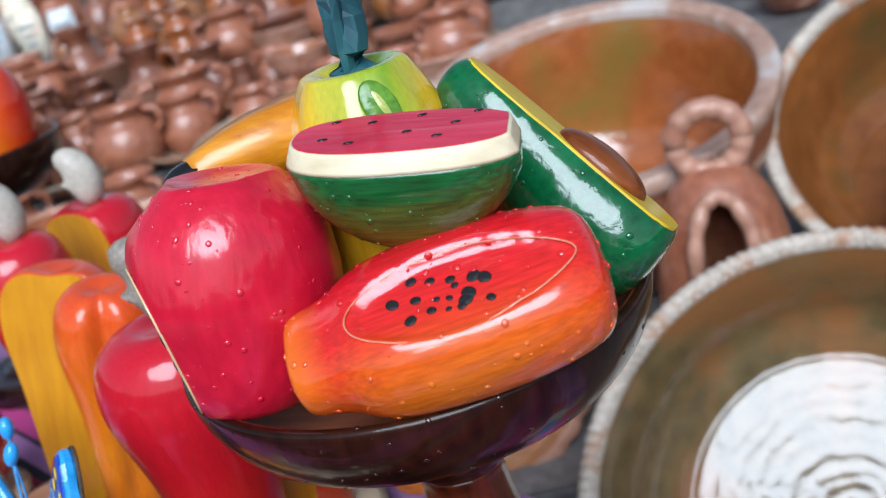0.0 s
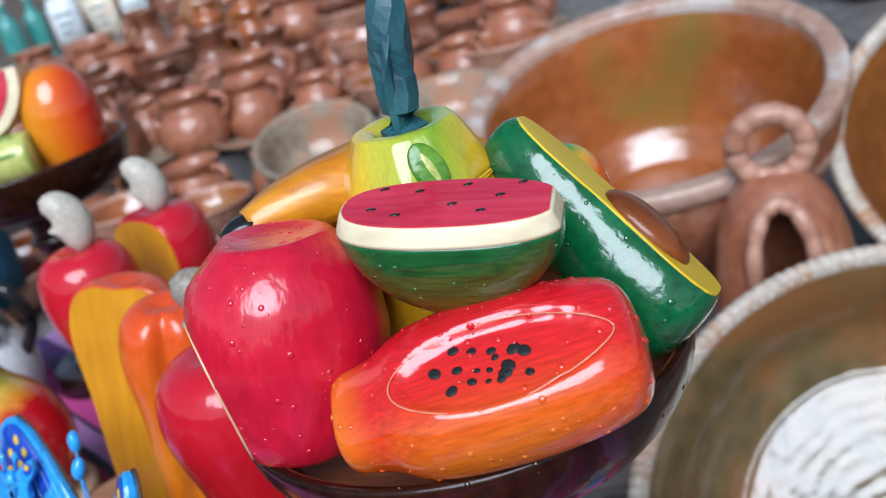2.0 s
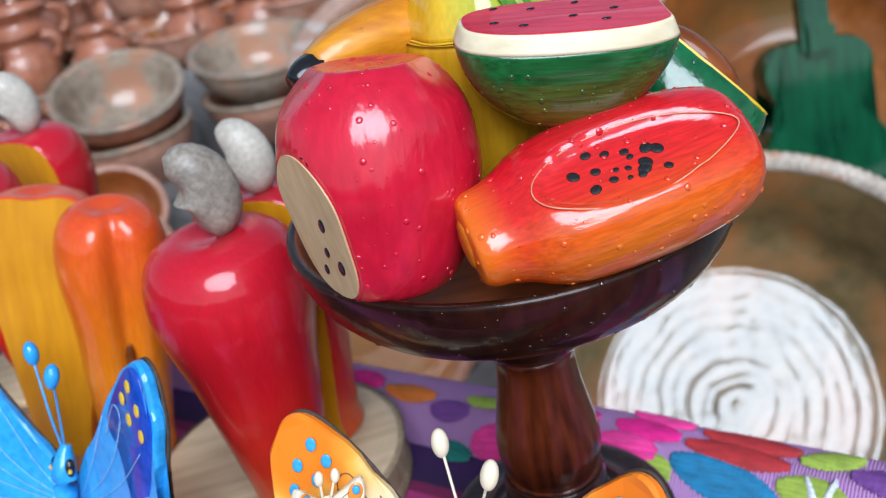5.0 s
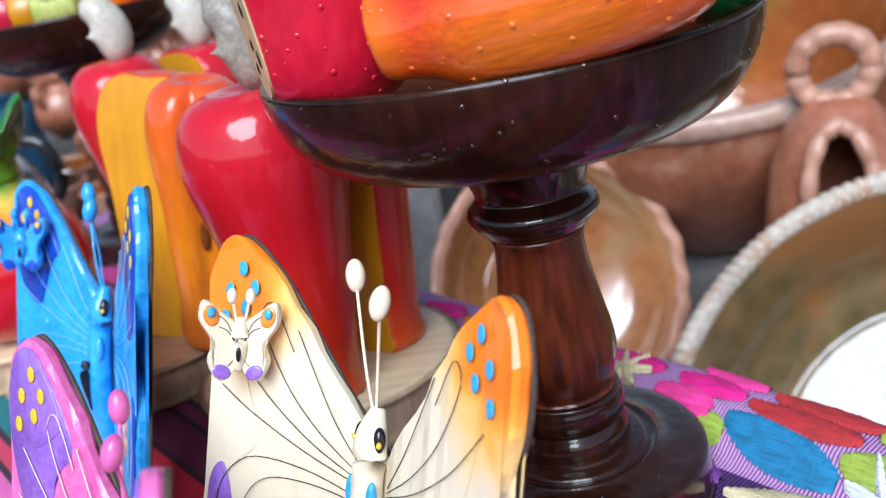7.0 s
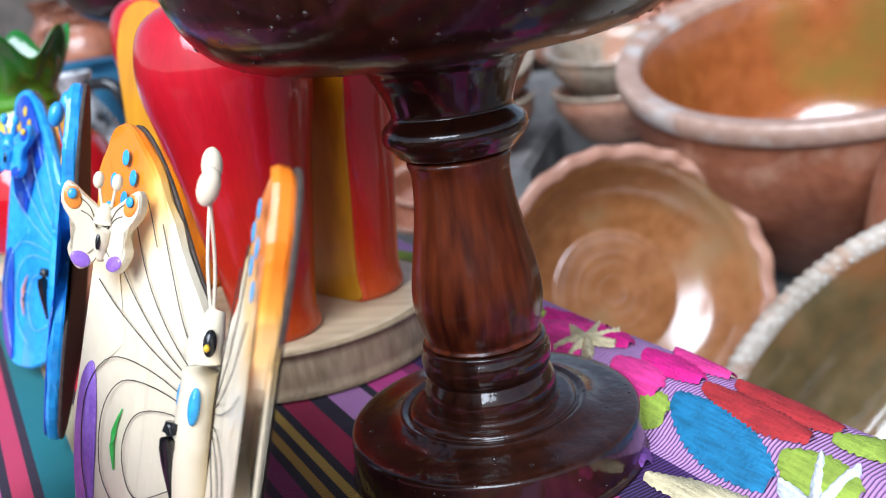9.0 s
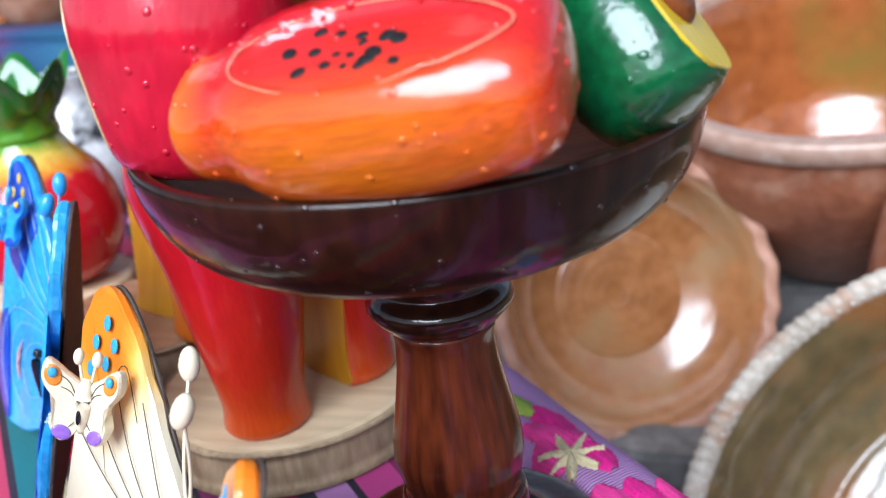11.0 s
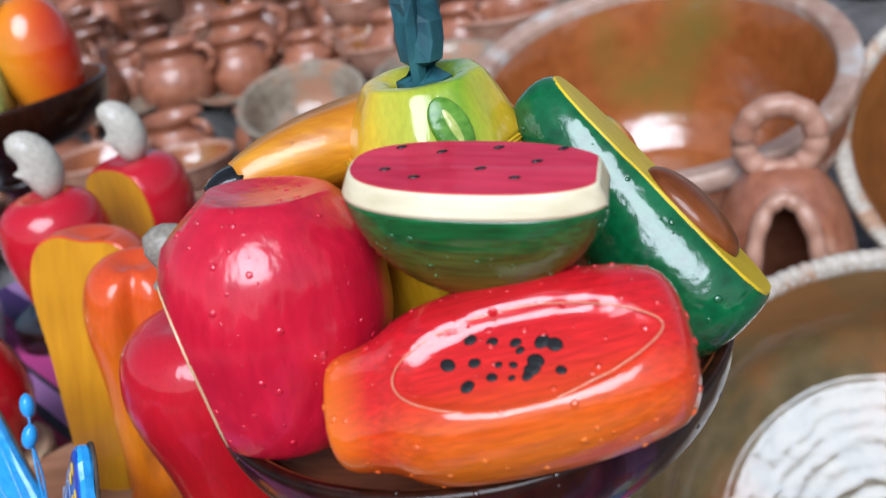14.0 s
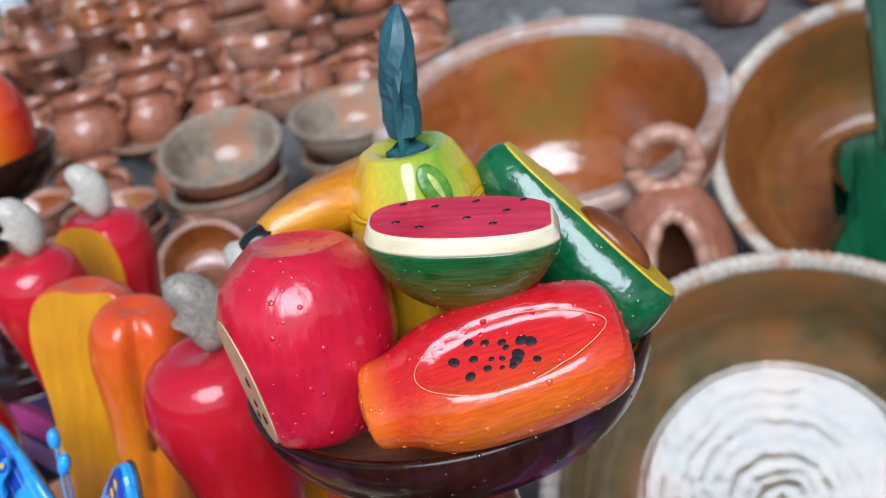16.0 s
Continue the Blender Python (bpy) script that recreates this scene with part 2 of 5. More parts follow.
M["red_wood"] = material("reddish turned wood", (0.34, 0.15, 0.075), (0.50, 0.25, 0.14), 0.5, 20, (0.12, 1, 1), 0.12, 0.15)
M["bark_edge"] = material("sawn wood edge", (0.36, 0.23, 0.13), (0.56, 0.40, 0.25), 0.7, 40, (1, 1, 0.2), 0.3)
M["cream_paint"] = material("cream painted clay", (0.98, 0.84, 0.61), (0.86, 0.75, 0.55), 0.4, 40, bump=0.06, coat=0.5)
M["orange_paint"] = material("orange airbrush", (0.92, 0.26, 0.02), (0.86, 0.30, 0.04), 0.4, 40, bump=0.05, coat=0.4)
M["amber_paint"] = material("amber airbrush", (0.98, 0.46, 0.06), (0.86, 0.46, 0.10), 0.4, 40, bump=0.05, coat=0.4)
M["blue_dot"] = material("sky blue paint", (0.03, 0.36, 0.75), (0.06, 0.45, 0.82), 0.35, 60, bump=0.03, coat=0.5)
M["purple"] = material("purple paint", (0.26, 0.10, 0.55), (0.36, 0.18, 0.66), 0.4, 60, bump=0.05, coat=0.4)
M["green_line"] = material("green paint", (0.02, 0.45, 0.06), (0.04, 0.55, 0.10), 0.4, 60, bump=0.03, coat=0.4)
M["ink"] = material("dark line paint", (0.03, 0.022, 0.02), (0.06, 0.05, 0.045), 0.5, 60, bump=0.02)
M["sky_paint"] = material("bright blue paint", (0.015, 0.32, 0.80), (0.04, 0.42, 0.88), 0.3, 40, bump=0.06, coat=0.7)
M["royal"] = material("royal blue paint", (0.006, 0.05, 0.40), (0.012, 0.10, 0.58), 0.3, 40, bump=0.06, coat=0.7)
M["pale_blue"] = material("pale blue line", (0.30, 0.62, 0.90), (0.40, 0.70, 0.94), 0.35, 60, bump=0.02, coat=0.5)
M["yellow_dot"] = material("yellow paint", (0.82, 0.50, 0.02), (0.86, 0.58, 0.06), 0.35, 60, bump=0.03, coat=0.5)
M["salmon"] = material("salmon paint", (0.80, 0.30, 0.22), (0.84, 0.38, 0.28), 0.35, 60, bump=0.03, coat=0.5)
M["pink_paint"] = material("pink paint", (0.74, 0.10, 0.36), (0.80, 0.20, 0.48), 0.3, 40, bump=0.05, coat=0.6)
M["clay"] = material("terracotta clay", (0.30, 0.090, 0.042), (0.46, 0.165, 0.088), 0.45, 9, bump=0.14, coat=0.45, spots=((0.44, 0.22, 0.14), 14, 0.58))
M["clay_dark"] = material("dark fired clay", (0.17, 0.055, 0.03), (0.30, 0.105, 0.055), 0.45, 12, bump=0.12, coat=0.45, spots=((0.40, 0.20, 0.13), 20, 0.58))
M["clay_pink"] = material("dusty pink clay", (0.42, 0.19, 0.12), (0.54, 0.28, 0.19), 0.55, 12, bump=0.12, coat=0.25, spots=((0.30, 0.11, 0.06), 16, 0.56))
M["glaze"] = material("wet orange glaze", (0.30, 0.075, 0.016), (0.42, 0.125, 0.035), 0.25, 5, bump=0.14, coat=0.9, coat_rough=0.10, spots=((0.20, 0.12, 0.025), 3.0, 0.54), ior=1.8)
M["glaze_green"] = material("green brown glaze", (0.10, 0.070, 0.026), (0.20, 0.13, 0.055), 0.25, 5, bump=0.16, coat=1.0, coat_rough=0.05, spots=((0.22, 0.09, 0.03), 6, 0.54), ior=1.62)
ripples(M["glaze_green"])
M["glaze_brown"] = material("brown glaze", (0.21, 0.065, 0.014), (0.30, 0.10, 0.024), 0.35, 5, bump=0.05, coat=0.5, coat_rough=0.12, spots=((0.13, 0.07, 0.02), 5, 0.55))
M["glaze_tan"] = material("tan glaze", (0.31, 0.110, 0.032), (0.42, 0.175, 0.065), 0.25, 8, bump=0.10, coat=1.0, coat_rough=0.20, ior=1.9, spots=((0.30, 0.16, 0.07), 9, 0.56))
ripples(M["glaze"])
M["slip"] = material("chalky rim slip", (0.44, 0.36, 0.28), (0.62, 0.53, 0.44), 0.55, 14, bump=0.15, coat=0.2, spots=((0.36, 0.20, 0.12), 24, 0.50))
M["rim_slip"] = material("pinkish grey rim slip", (0.40, 0.22, 0.15), (0.52, 0.34, 0.26), 0.45, 10, bump=0.12, coat=0.4, spots=((0.46, 0.40, 0.36), 12, 0.54))
M["chalk"] = material("whitish slip", (0.66, 0.62, 0.55), (0.80, 0.77, 0.72), 0.5, 40, bump=0.1, coat=0.3)
M["bare_back"] = material("dark bare clay", (0.045, 0.028, 0.02), (0.09, 0.06, 0.045), 0.7, 60, bump=0.3)
M["grey_slip"] = material("grey green slip", (0.24, 0.175, 0.120), (0.40, 0.32, 0.24), 0.4, 12, bump=0.1, coat=0.6, spots=((0.36, 0.18, 0.11), 14, 0.52))
M["slate"] = material("wet slate slab", (0.115, 0.11, 0.105), (0.20, 0.19, 0.185), 0.5, 8, bump=0.3, spots=((0.34, 0.32, 0.30), 9, 0.6))
M["concrete"] = material("worn concrete", (0.12, 0.115, 0.11), (0.20, 0.19, 0.18), 0.8, 4, bump=0.3, spots=((0.08, 0.13, 0.12), 3, 0.56))
M["plaster"] = material("dusty plaster", (0.07, 0.055, 0.045), (0.12, 0.095, 0.08), 0.85, 2, bump=0.2)
M["canopy"] = material("faded canopy cloth", (0.40, 0.38, 0.36), (0.52, 0.50, 0.48), 0.85, 3, bump=0.2)
M["guitar"] = material("green lacquer", (0.001, 0.045, 0.020), (0.003, 0.085, 0.034), 0.25, 20, GRAIN_Z, 0.06, 0.8)
M["wood"] = material("table wood", (0.16, 0.09, 0.05), (0.26, 0.16, 0.09), 0.6, 12, GRAIN_X, 0.2)
M["white_glaze"] = material("white glaze", (0.70, 0.70, 0.70), (0.80, 0.80, 0.80), 0.2, 20, bump=0.03, coat=0.9, spots=((0.02, 0.02, 0.022), 22, 0.50))
M["pom"] = blend_material("pomegranate paint", "Z", [(0.0, (0.55, 0.006, 0.014)), (0.084, (0.62, 0.010, 0.020)), (0.093, (0.80, 0.30, 0.03)), (0.102, (0.80, 0.60, 0.10)), (0.112, (0.10, 0.32, 0.02)), (0.15, (0.01, 0.16, 0.02))], 0.25, 0.9, 30, (1, 1, 1), 0.08, 0.10)
M["textile_blue"] = blend_material("blue striped cloth", "X", [(-0.2, (0.01, 0.08, 0.15)), (-0.1, (0.02, 0.02, 0.06)), (-0.02, (0.12, 0.03, 0.12)), (0.06, (0.01, 0.06, 0.16)), (0.2, (0.01, 0.11, 0.20))], 0.9, 0.0, 30, (1, 1, 1), 0.4, 0.2)
thread = {"magenta": (0.86, 0.010, 0.27), "pink": (0.88, 0.045, 0.30), "blue": (0.006, 0.20, 0.40), "red": (0.48, 0.025, 0.03), "cream": (0.72, 0.60, 0.36), "lime": (0.34, 0.46, 0.06), "white": (0.74, 0.78, 0.82), "green": (0.03, 0.22, 0.03), "orange": (0.80, 0.20, 0.02), "violet": (0.20, 0.06, 0.30), "teal": (0.01, 0.25, 0.20)}
for k, c in thread.items():
    M["thread_" + k] = material(k + " embroidery thread", tuple(0.7 * v for v in c), tuple(min(1, 1.15 * v) for v in c), 0.75, 90, (0.15, 1, 1), 0.7, 0.0)


# ---- mesh helpers ----
def part(name, bm, mat, parent=None, label="", smooth=True, m=None, sharp=None):
    me = bpy.data.meshes.new(name)
    bm.to_mesh(me)
    bm.free()
    if smooth:
        me.shade_smooth()
        if sharp:
            me.set_sharp_from_angle(angle=radians(sharp))
    me.materials.append(mat)
    ob = new(name, me)
    if parent is not None:
        ob.parent = parent
    if m is not None:
        ob.matrix_basis = m
    if label:
        ob["label"] = label
    return ob


def thing(name, label, category, m=None, group="", kind=""):
    ob = new(name)
    ob.empty_display_size = 0.02
    if m is not None:
        ob.matrix_basis = m
    return tagged(ob, label, category, group, kind)


def catmull(pts, n=6, closed=False):
    pts = [Vector(p) for p in pts]
    out, k = [], len(pts)
    for i in range(k if closed else k - 1):
        a = pts[(i - 1) % k] if closed or i > 0 else pts[i]
        b, c = pts[i], pts[(i + 1) % k]
        d = pts[(i + 2) % k] if closed or i + 2 < k else c
        for j in range(n):
            t = j / n
            out.append(0.5 * ((2 * b) + (c - a) * t + (2 * a - 5 * b + 4 * c - d) * t * t + (3 * b - a - 3 * c + d) * t ** 3))
    if not closed:
        out.append(pts[-1])
    return out


def lathe(profile, seg=64, smooth_n=5, wave=None, closed=False):
    """Turn a profile of (radius, height) round z. wave(angle, radius, height) may shift a point: (radius, height)."""
    prof = catmull([(max(r, 0.0), 0, z) for r, z in profile], smooth_n) if smooth_n > 1 else [Vector((r, 0, z)) for r, z in profile]
    bm = bmesh.new()
    rings = []
    for p in prof:
        r, z = max(p.x, 0.0), p.z
        if r < 1e-5:
            rings.append([bm.verts.new((0, 0, z))])
            continue
        ring = []
        for i in range(seg):
            a = 2 * math.pi * i / seg
            rr, zz = wave(a, r, z) if wave else (r, z)
            ring.append(bm.verts.new((rr * math.cos(a), rr * math.sin(a), zz)))
        rings.append(ring)
    for a, b in zip(rings, rings[1:]):
        if len(a) == 1 and len(b) == 1:
            continue
        for i in range(seg):
            j = (i + 1) % seg
            if len(a) == 1:
                bm.faces.new((a[0], b[j], b[i]))
            elif len(b) == 1:
                bm.faces.new((a[i], a[j], b[0]))
            else:
                bm.faces.new((a[i], a[j], b[j], b[i]))
    bmesh.ops.recalc_face_normals(bm, faces=bm.faces)
    return bm


def tube(points, radius, seg=10, n=4, flat=1.0):
    """A swept tube; radius is a number or one per given point."""
    rad = radius if isinstance(radius, (list, tuple)) else [radius] * len(points)
    pts = catmull(points, n)
    rr = [v.x for v in catmull([(r, 0, 0) for r in rad], n)]
    bm = bmesh.new()
    rings = []
    up = Vector((0, 0, 1))
    for i, p in enumerate(pts):
        d = (pts[min(i + 1, len(pts) - 1)] - pts[max(i - 1, 0)]).normalized()
        s = d.cross(up)
        if s.length < 0.05:
            s = d.cross(Vector((0, 1, 0)))
        s.normalize()
        u = s.cross(d)
        rings.append([bm.verts.new(p + max(rr[i], 1e-4) * (math.cos(2 * math.pi * k / seg) * s + flat * math.sin(2 * math.pi * k / seg) * u)) for k in range(seg)])
    for a, b in zip(rings, rings[1:]):
        for k in range(seg):
            bm.faces.new((a[k], a[(k + 1) % seg], b[(k + 1) % seg], b[k]))
    bm.faces.new(rings[0][::-1])
    bm.faces.new(rings[-1])
    bmesh.ops.recalc_face_normals(bm, faces=bm.faces)
    return bm


def ellipsoid(rx, ry, rz, u=16, v=10, m=None):
    bm = bmesh.new()
    bmesh.ops.create_uvsphere(bm, u_segments=u, v_segments=v, radius=1.0)
    bmesh.ops.scale(bm, vec=(rx, ry, rz), verts=bm.verts)
    if m is not None:
        bmesh.ops.transform(bm, matrix=m, verts=bm.verts)
    return bm


def box(sx, sy, sz, bevel=0.002, m=None):
    bm = bmesh.new()
    bmesh.ops.create_cube(bm, size=1.0)
    bmesh.ops.scale(bm, vec=(sx, sy, sz), verts=bm.verts)
    bmesh.ops.bevel(bm, geom=bm.edges[:], offset=bevel, segments=2, affect="EDGES")
    if m is not None:
        bmesh.ops.transform(bm, matrix=m, verts=bm.verts)
    return bm


def slab(outline, thick, bevel=0.0, bulge=0.0):
    """A plate: an outline in x and z, given thickness along y, with rounded edges."""
    bm = bmesh.new()
    k = len(outline)
    cx, cz = sum(p[0] for p in outline) / k, sum(p[1] for p in outline) / k
    layers = []
    for y, shrink in ((-0.5, bevel), (-0.5 + 0.25, 0), (0.25, 0), (0.5, bevel)):
        ring = []
        for i, (x, z) in enumerate(outline):
            d = Vector((cx - x, cz - z))
            f = shrink / max(d.length, 1e-6)
            ring.append(bm.verts.new((x + d.x * f, y * thick, z + d.y * f)))
        layers.append(ring)
    for a, b in zip(layers, layers[1:]):
        for i in range(k):
            bm.faces.new((a[i], a[(i + 1) % k], b[(i + 1) % k], b[i]))
    bm.faces.new(layers[0][::-1])
    bm.faces.new(layers[-1])
    bmesh.ops.triangulate(bm, faces=[f for f in bm.faces if len(f.verts) > 4])
    bmesh.ops.recalc_face_normals(bm, faces=bm.faces)
    return bm


def basis(x, y, z, at):
    m = Matrix((x, y, z)).transposed().to_4x4()
    m.translation = at
    return m


def frame_of(axis, normal, at):
    """Pose with local x along axis and local z near normal."""
    x = Vector(axis).normalized()
    z = Vector(normal)
    z = (z - z.dot(x) * x).normalized()
    return basis(x, z.cross(x), z, Vector(at))


def standing(at, normal):
    """Pose with local z along normal, local x kept level."""
    z = Vector(normal).normalized()
    x = Vector((0, 1, 0)).cross(z)
    x = x.normalized()
    return basis(x, z.cross(x), z, Vector(at))


def rand_verts(bm, amount, scale):
    for v in bm.verts:
        v.co += v.normal * amount * noise.noise(v.co * scale)


# ---- setting: ground, slabs, walls ----
def structure(name, bm, mat, label, smooth=False):
    ob = part(name, bm, mat, None, "", smooth)
    return tagged(ob, label, name.split("_")[0], "", "structure")


GROUND = -0.52
bm = bmesh.new()
bmesh.ops.create_grid(bm, x_segments=60, y_segments=60, size=5.0)
for v in bm.verts:
    v.co.z = GROUND + 0.006 * noise.noise(v.co * 3)
structure("ground", bm, M["concrete"], "worn grey concrete ground under the display", True)
# Walls are added, unseen, to cut low sky light and darken reflections.
for name, m, sx, sy in (("wall_back", pose(0, 4.6, 0.0), 9.6, 0.2), ("wall_left", pose(-4.6, 0, 0.0), 0.2, 9.0), ("wall_right", pose(4.6, 0, 0.0), 0.2, 9.0), ("wall_behind", pose(0, -4.6, 0.0), 9.6, 0.2)):
    structure(name, box(sx, sy, 1.1 if name != "wall_back" else 1.5, 0.01, m), M["plaster"], "plain dark wall added unseen to cut low sky light")


def stone_slab(x, y, top, sx, sy, thick, turn=0, label="rough grey slate slab under the pottery"):
    bm = box(sx, sy, thick, 0.008)
    bmesh.ops.subdivide_edges(bm, edges=[e for e in bm.edges if e.calc_length() > 0.1], cuts=6, use_grid_fill=True)
    rand_verts(bm, 0.012, 7.0)
    ob = part("stone_slab", bm, M["slate"], None, "", False, pose(x, y, top - thick / 2, 0, 0, turn))
    return tagged(ob, label, "slab", "display slabs")


stone_slab(0.15, 0.78, -0.36, 0.80, 0.30, 0.155)
stone_slab(0.55, 1.30, -0.28, 1.5, 0.72, 0.235)
stone_slab(-0.60, 1.30, -0.11, 0.78, 0.46, 0.40, 2)
stone_slab(-1.5, 1.15, -0.06, 1.0, 0.8, 0.45, -3)
stone_slab(-0.50, 1.84, -0.02, 1.5, 0.55, 0.49, -2)
stone_slab(-0.35, 2.45, 0.06, 2.2, 0.6, 0.57, 1)
stone_slab(0.2, 3.15, 0.16, 3.6, 0.75, 0.67, 0)
stone_slab(-1.9, 2.2, 0.04, 1.0, 1.3, 0.55, 0)
stone_slab(1.5, 2.1, -0.1, 1.5, 1.2, 0.41, 0)

# ---- table and cloth ----
EDGE = pose(0, 0, 0, 0, 0, -45.57)
table = thing("table", "low wooden display table under a woven cloth", "table", EDGE @ pose(-0.15, -0.33, GROUND))
part("tabletop", box(1.7, 0.84, 0.03, 0.004), M["wood"], table, "", False, pose(0, 0, -GROUND - 0.021))
for sx in (-0.78, 0.78):
    for sy in (-0.36, 0.36):
        part("leg", box(0.05, 0.05, -GROUND - 0.034, 0.004), M["wood"], table, "", False, pose(sx, sy, (-GROUND - 0.034) / 2))

stripes = [(-0.75, (0.22, 0.02, 0.05)), (-0.46, (0.02, 0.02, 0.03)), (-0.40, (0.30, 0.025, 0.06)), (-0.33, (0.02, 0.02, 0.03)), (-0.322, (0.66, 0.12, 0.34)),
           (-0.218, (0.03, 0.015, 0.03)), (-0.214, (0.56, 0.04, 0.10)), (-0.207, (0.03, 0.015, 0.03)), (-0.202, (0.004, 0.16, 0.18)), (-0.183, (0.03, 0.03, 0.03)), (-0.180, (0.42, 0.36, 0.22)), (-0.171, (0.03, 0.03, 0.03)),
           (-0.168, (0.62, 0.012, 0.05)), (-0.139, (0.035, 0.01, 0.03)), (-0.130, (0.12, 0.01, 0.06)), (-0.108, (0.03, 0.01, 0.03)), (-0.103, (0.20, 0.02, 0.09)), (-0.094, (0.02, 0.02, 0.025)),
           (-0.089, (0.38, 0.22, 0.04)), (-0.084, (0.02, 0.02, 0.025)), (-0.079, (0.42, 0.26, 0.05)), (-0.074, (0.02, 0.015, 0.025)), (-0.069, (0.32, 0.014, 0.06)), (-0.052, (0.02, 0.015, 0.03)),
           (-0.046, (0.46, 0.20, 0.44)), (-0.026, (0.02, 0.015, 0.03)), (-0.021, (0.56, 0.05, 0.24)), (0.002, (0.25, 0.02, 0.10)), (0.016, (0.04, 0.015, 0.08)), (0.030, (0.05, 0.012, 0.10)), (0.046, (0.40, 0.20, 0.42)), (0.50, (0.40, 0.20, 0.42))]
cl = material("striped woven cloth", (0, 0, 0), (1, 1, 1), 0.85, 60, bump=0.3)
cn_, ll = cl.node_tree.nodes, cl.node_tree.links
co = cn_.new("ShaderNodeTexCoord")
sep = cn_.new("ShaderNodeSeparateXYZ")
ll.new(co.outputs["Object"], sep.inputs[0])
rg = cn_.new("ShaderNodeMapRange")
rg.inputs["From Min"].default_value, rg.inputs["From Max"].default_value = -0.75, 0.50
ll.new(sep.outputs["Y"], rg.inputs[0])
cr = cn_.new("ShaderNodeValToRGB")
cr.color_ramp.interpolation = "CONSTANT"
el = cr.color_ramp.elements
while len(el) < len(stripes):
    el.new(0.5)
for k, (p, c) in enumerate(stripes):
    el[k].position, el[k].color = (p + 0.75) / 1.25, (*c, 1)
ll.new(rg.outputs[0], cr.inputs[0])
weave = cn_.new("ShaderNodeTexWave")
weave.wave_type, weave.bands_direction = "BANDS", "X"
weave.inputs["Scale"].default_value, weave.inputs["Distortion"].default_value, weave.inputs["Detail"].default_value = 150, 1.5, 2
ll.new(co.outputs["Object"], weave.inputs[0])
dim = cn_.new("ShaderNodeMapRange")
dim.inputs["To Min"].default_value, dim.inputs["To Max"].default_value = 0.9, 1.2
ll.new(weave.outputs["Fac"], dim.inputs[0])
mul = cn_.new("ShaderNodeMix")
mul.data_type, mul.blend_type = "RGBA", "MULTIPLY"
mul.inputs["Factor"].default_value = 1.0
ll.new(cr.outputs[0], mul.inputs["A"])
ll.new(dim.outputs[0], mul.inputs["B"])
ll.new(mul.outputs["Result"], cn_["Principled BSDF"].inputs["Base Color"])
cb = cn_.new("ShaderNodeBump")
cb.inputs["Strength"].default_value, cb.inputs["Distance"].default_value = 0.8, 0.0012
ll.new(weave.outputs["Fac"], cb.inputs["Height"])
ll.new(cb.outputs[0], cn_["Principled BSDF"].inputs["Normal"])
M["cloth"] = cl


def cloth_z(d, s):
    """Height of the cloth: level under the things, a raised fold along the table's edge, then it hangs."""
    t = min(1.0, max(0.0, (s - 0.052) / 0.03)) if d > -0.6 else 0.0
    z = 0.018 * t * t * (3 - 2 * t)
    z += 0.0015 * noise.noise(Vector((d * 14, s * 14, 0))) * t
    if s > 0.100:
        z -= min((s - 0.100) ** 2 * 30, 3) + max(0, s - 0.120) * 2.2
    return max(z, -0.26)


bm = bmesh.new()
ds = [-0.98 + 1.66 * i / 166 for i in range(167)]
ss = [-0.74 + 0.02 * i for i in range(36)] + [-0.02 + 0.005 * i for i in range(1, 46)]
grid = [[bm.verts.new((d, s if s < 0.14 else 0.14 + 0.25 * (s - 0.14), cloth_z(d, s))) for s in ss] for d in ds]
for i in range(len(ds) - 1):
    for j in range(len(ss) - 1):
        bm.faces.new((grid[i][j], grid[i + 1][j], grid[i + 1][j + 1], grid[i][j + 1]))
tablecloth = tagged(part("tablecloth", bm, M["cloth"], None, "", True, EDGE), "handwoven striped cloth with bright embroidered flowers on the table", "tablecloth")


def stitches(d0, s0, d1, s1, width, colour, lift=0.003):
    """One embroidered leaf or petal of satin stitch, a low mound with ridges across it."""
    a, b = Vector((d0, s0, 0)), Vector((d1, s1, 0))
    ax = (b - a).normalized()
    sd = Vector((-ax.y, ax.x, 0))
    n = max(10, int((b - a).length / 0.0016))
    bm = bmesh.new()
    rows = []
    for i in range(n + 1):
        t = i / n
        w = width * (max(0.0, math.sin(math.pi * (0.04 + 0.92 * t))) ** 0.6) * (1 + 0.10 * math.sin(i * 2.4))
        row = []
        for k in range(7):
            q = (k - 3) / 3
            p = a + (b - a) * t + sd * w * q
            p.z = cloth_z(p.x, p.y) + lift * (1 - q * q) + 0.0008 + (0.0007 if i % 2 else 0.0)
            row.append(bm.verts.new(p))
        rows.append(row)
    for p, q in zip(rows, rows[1:]):
        for k in range(6):
            bm.faces.new((p[k], q[k], q[k + 1], p[k + 1]))
    return part("embroidered_patch", bm, M["thread_" + colour], tablecloth, colour + " satin stitch", True)


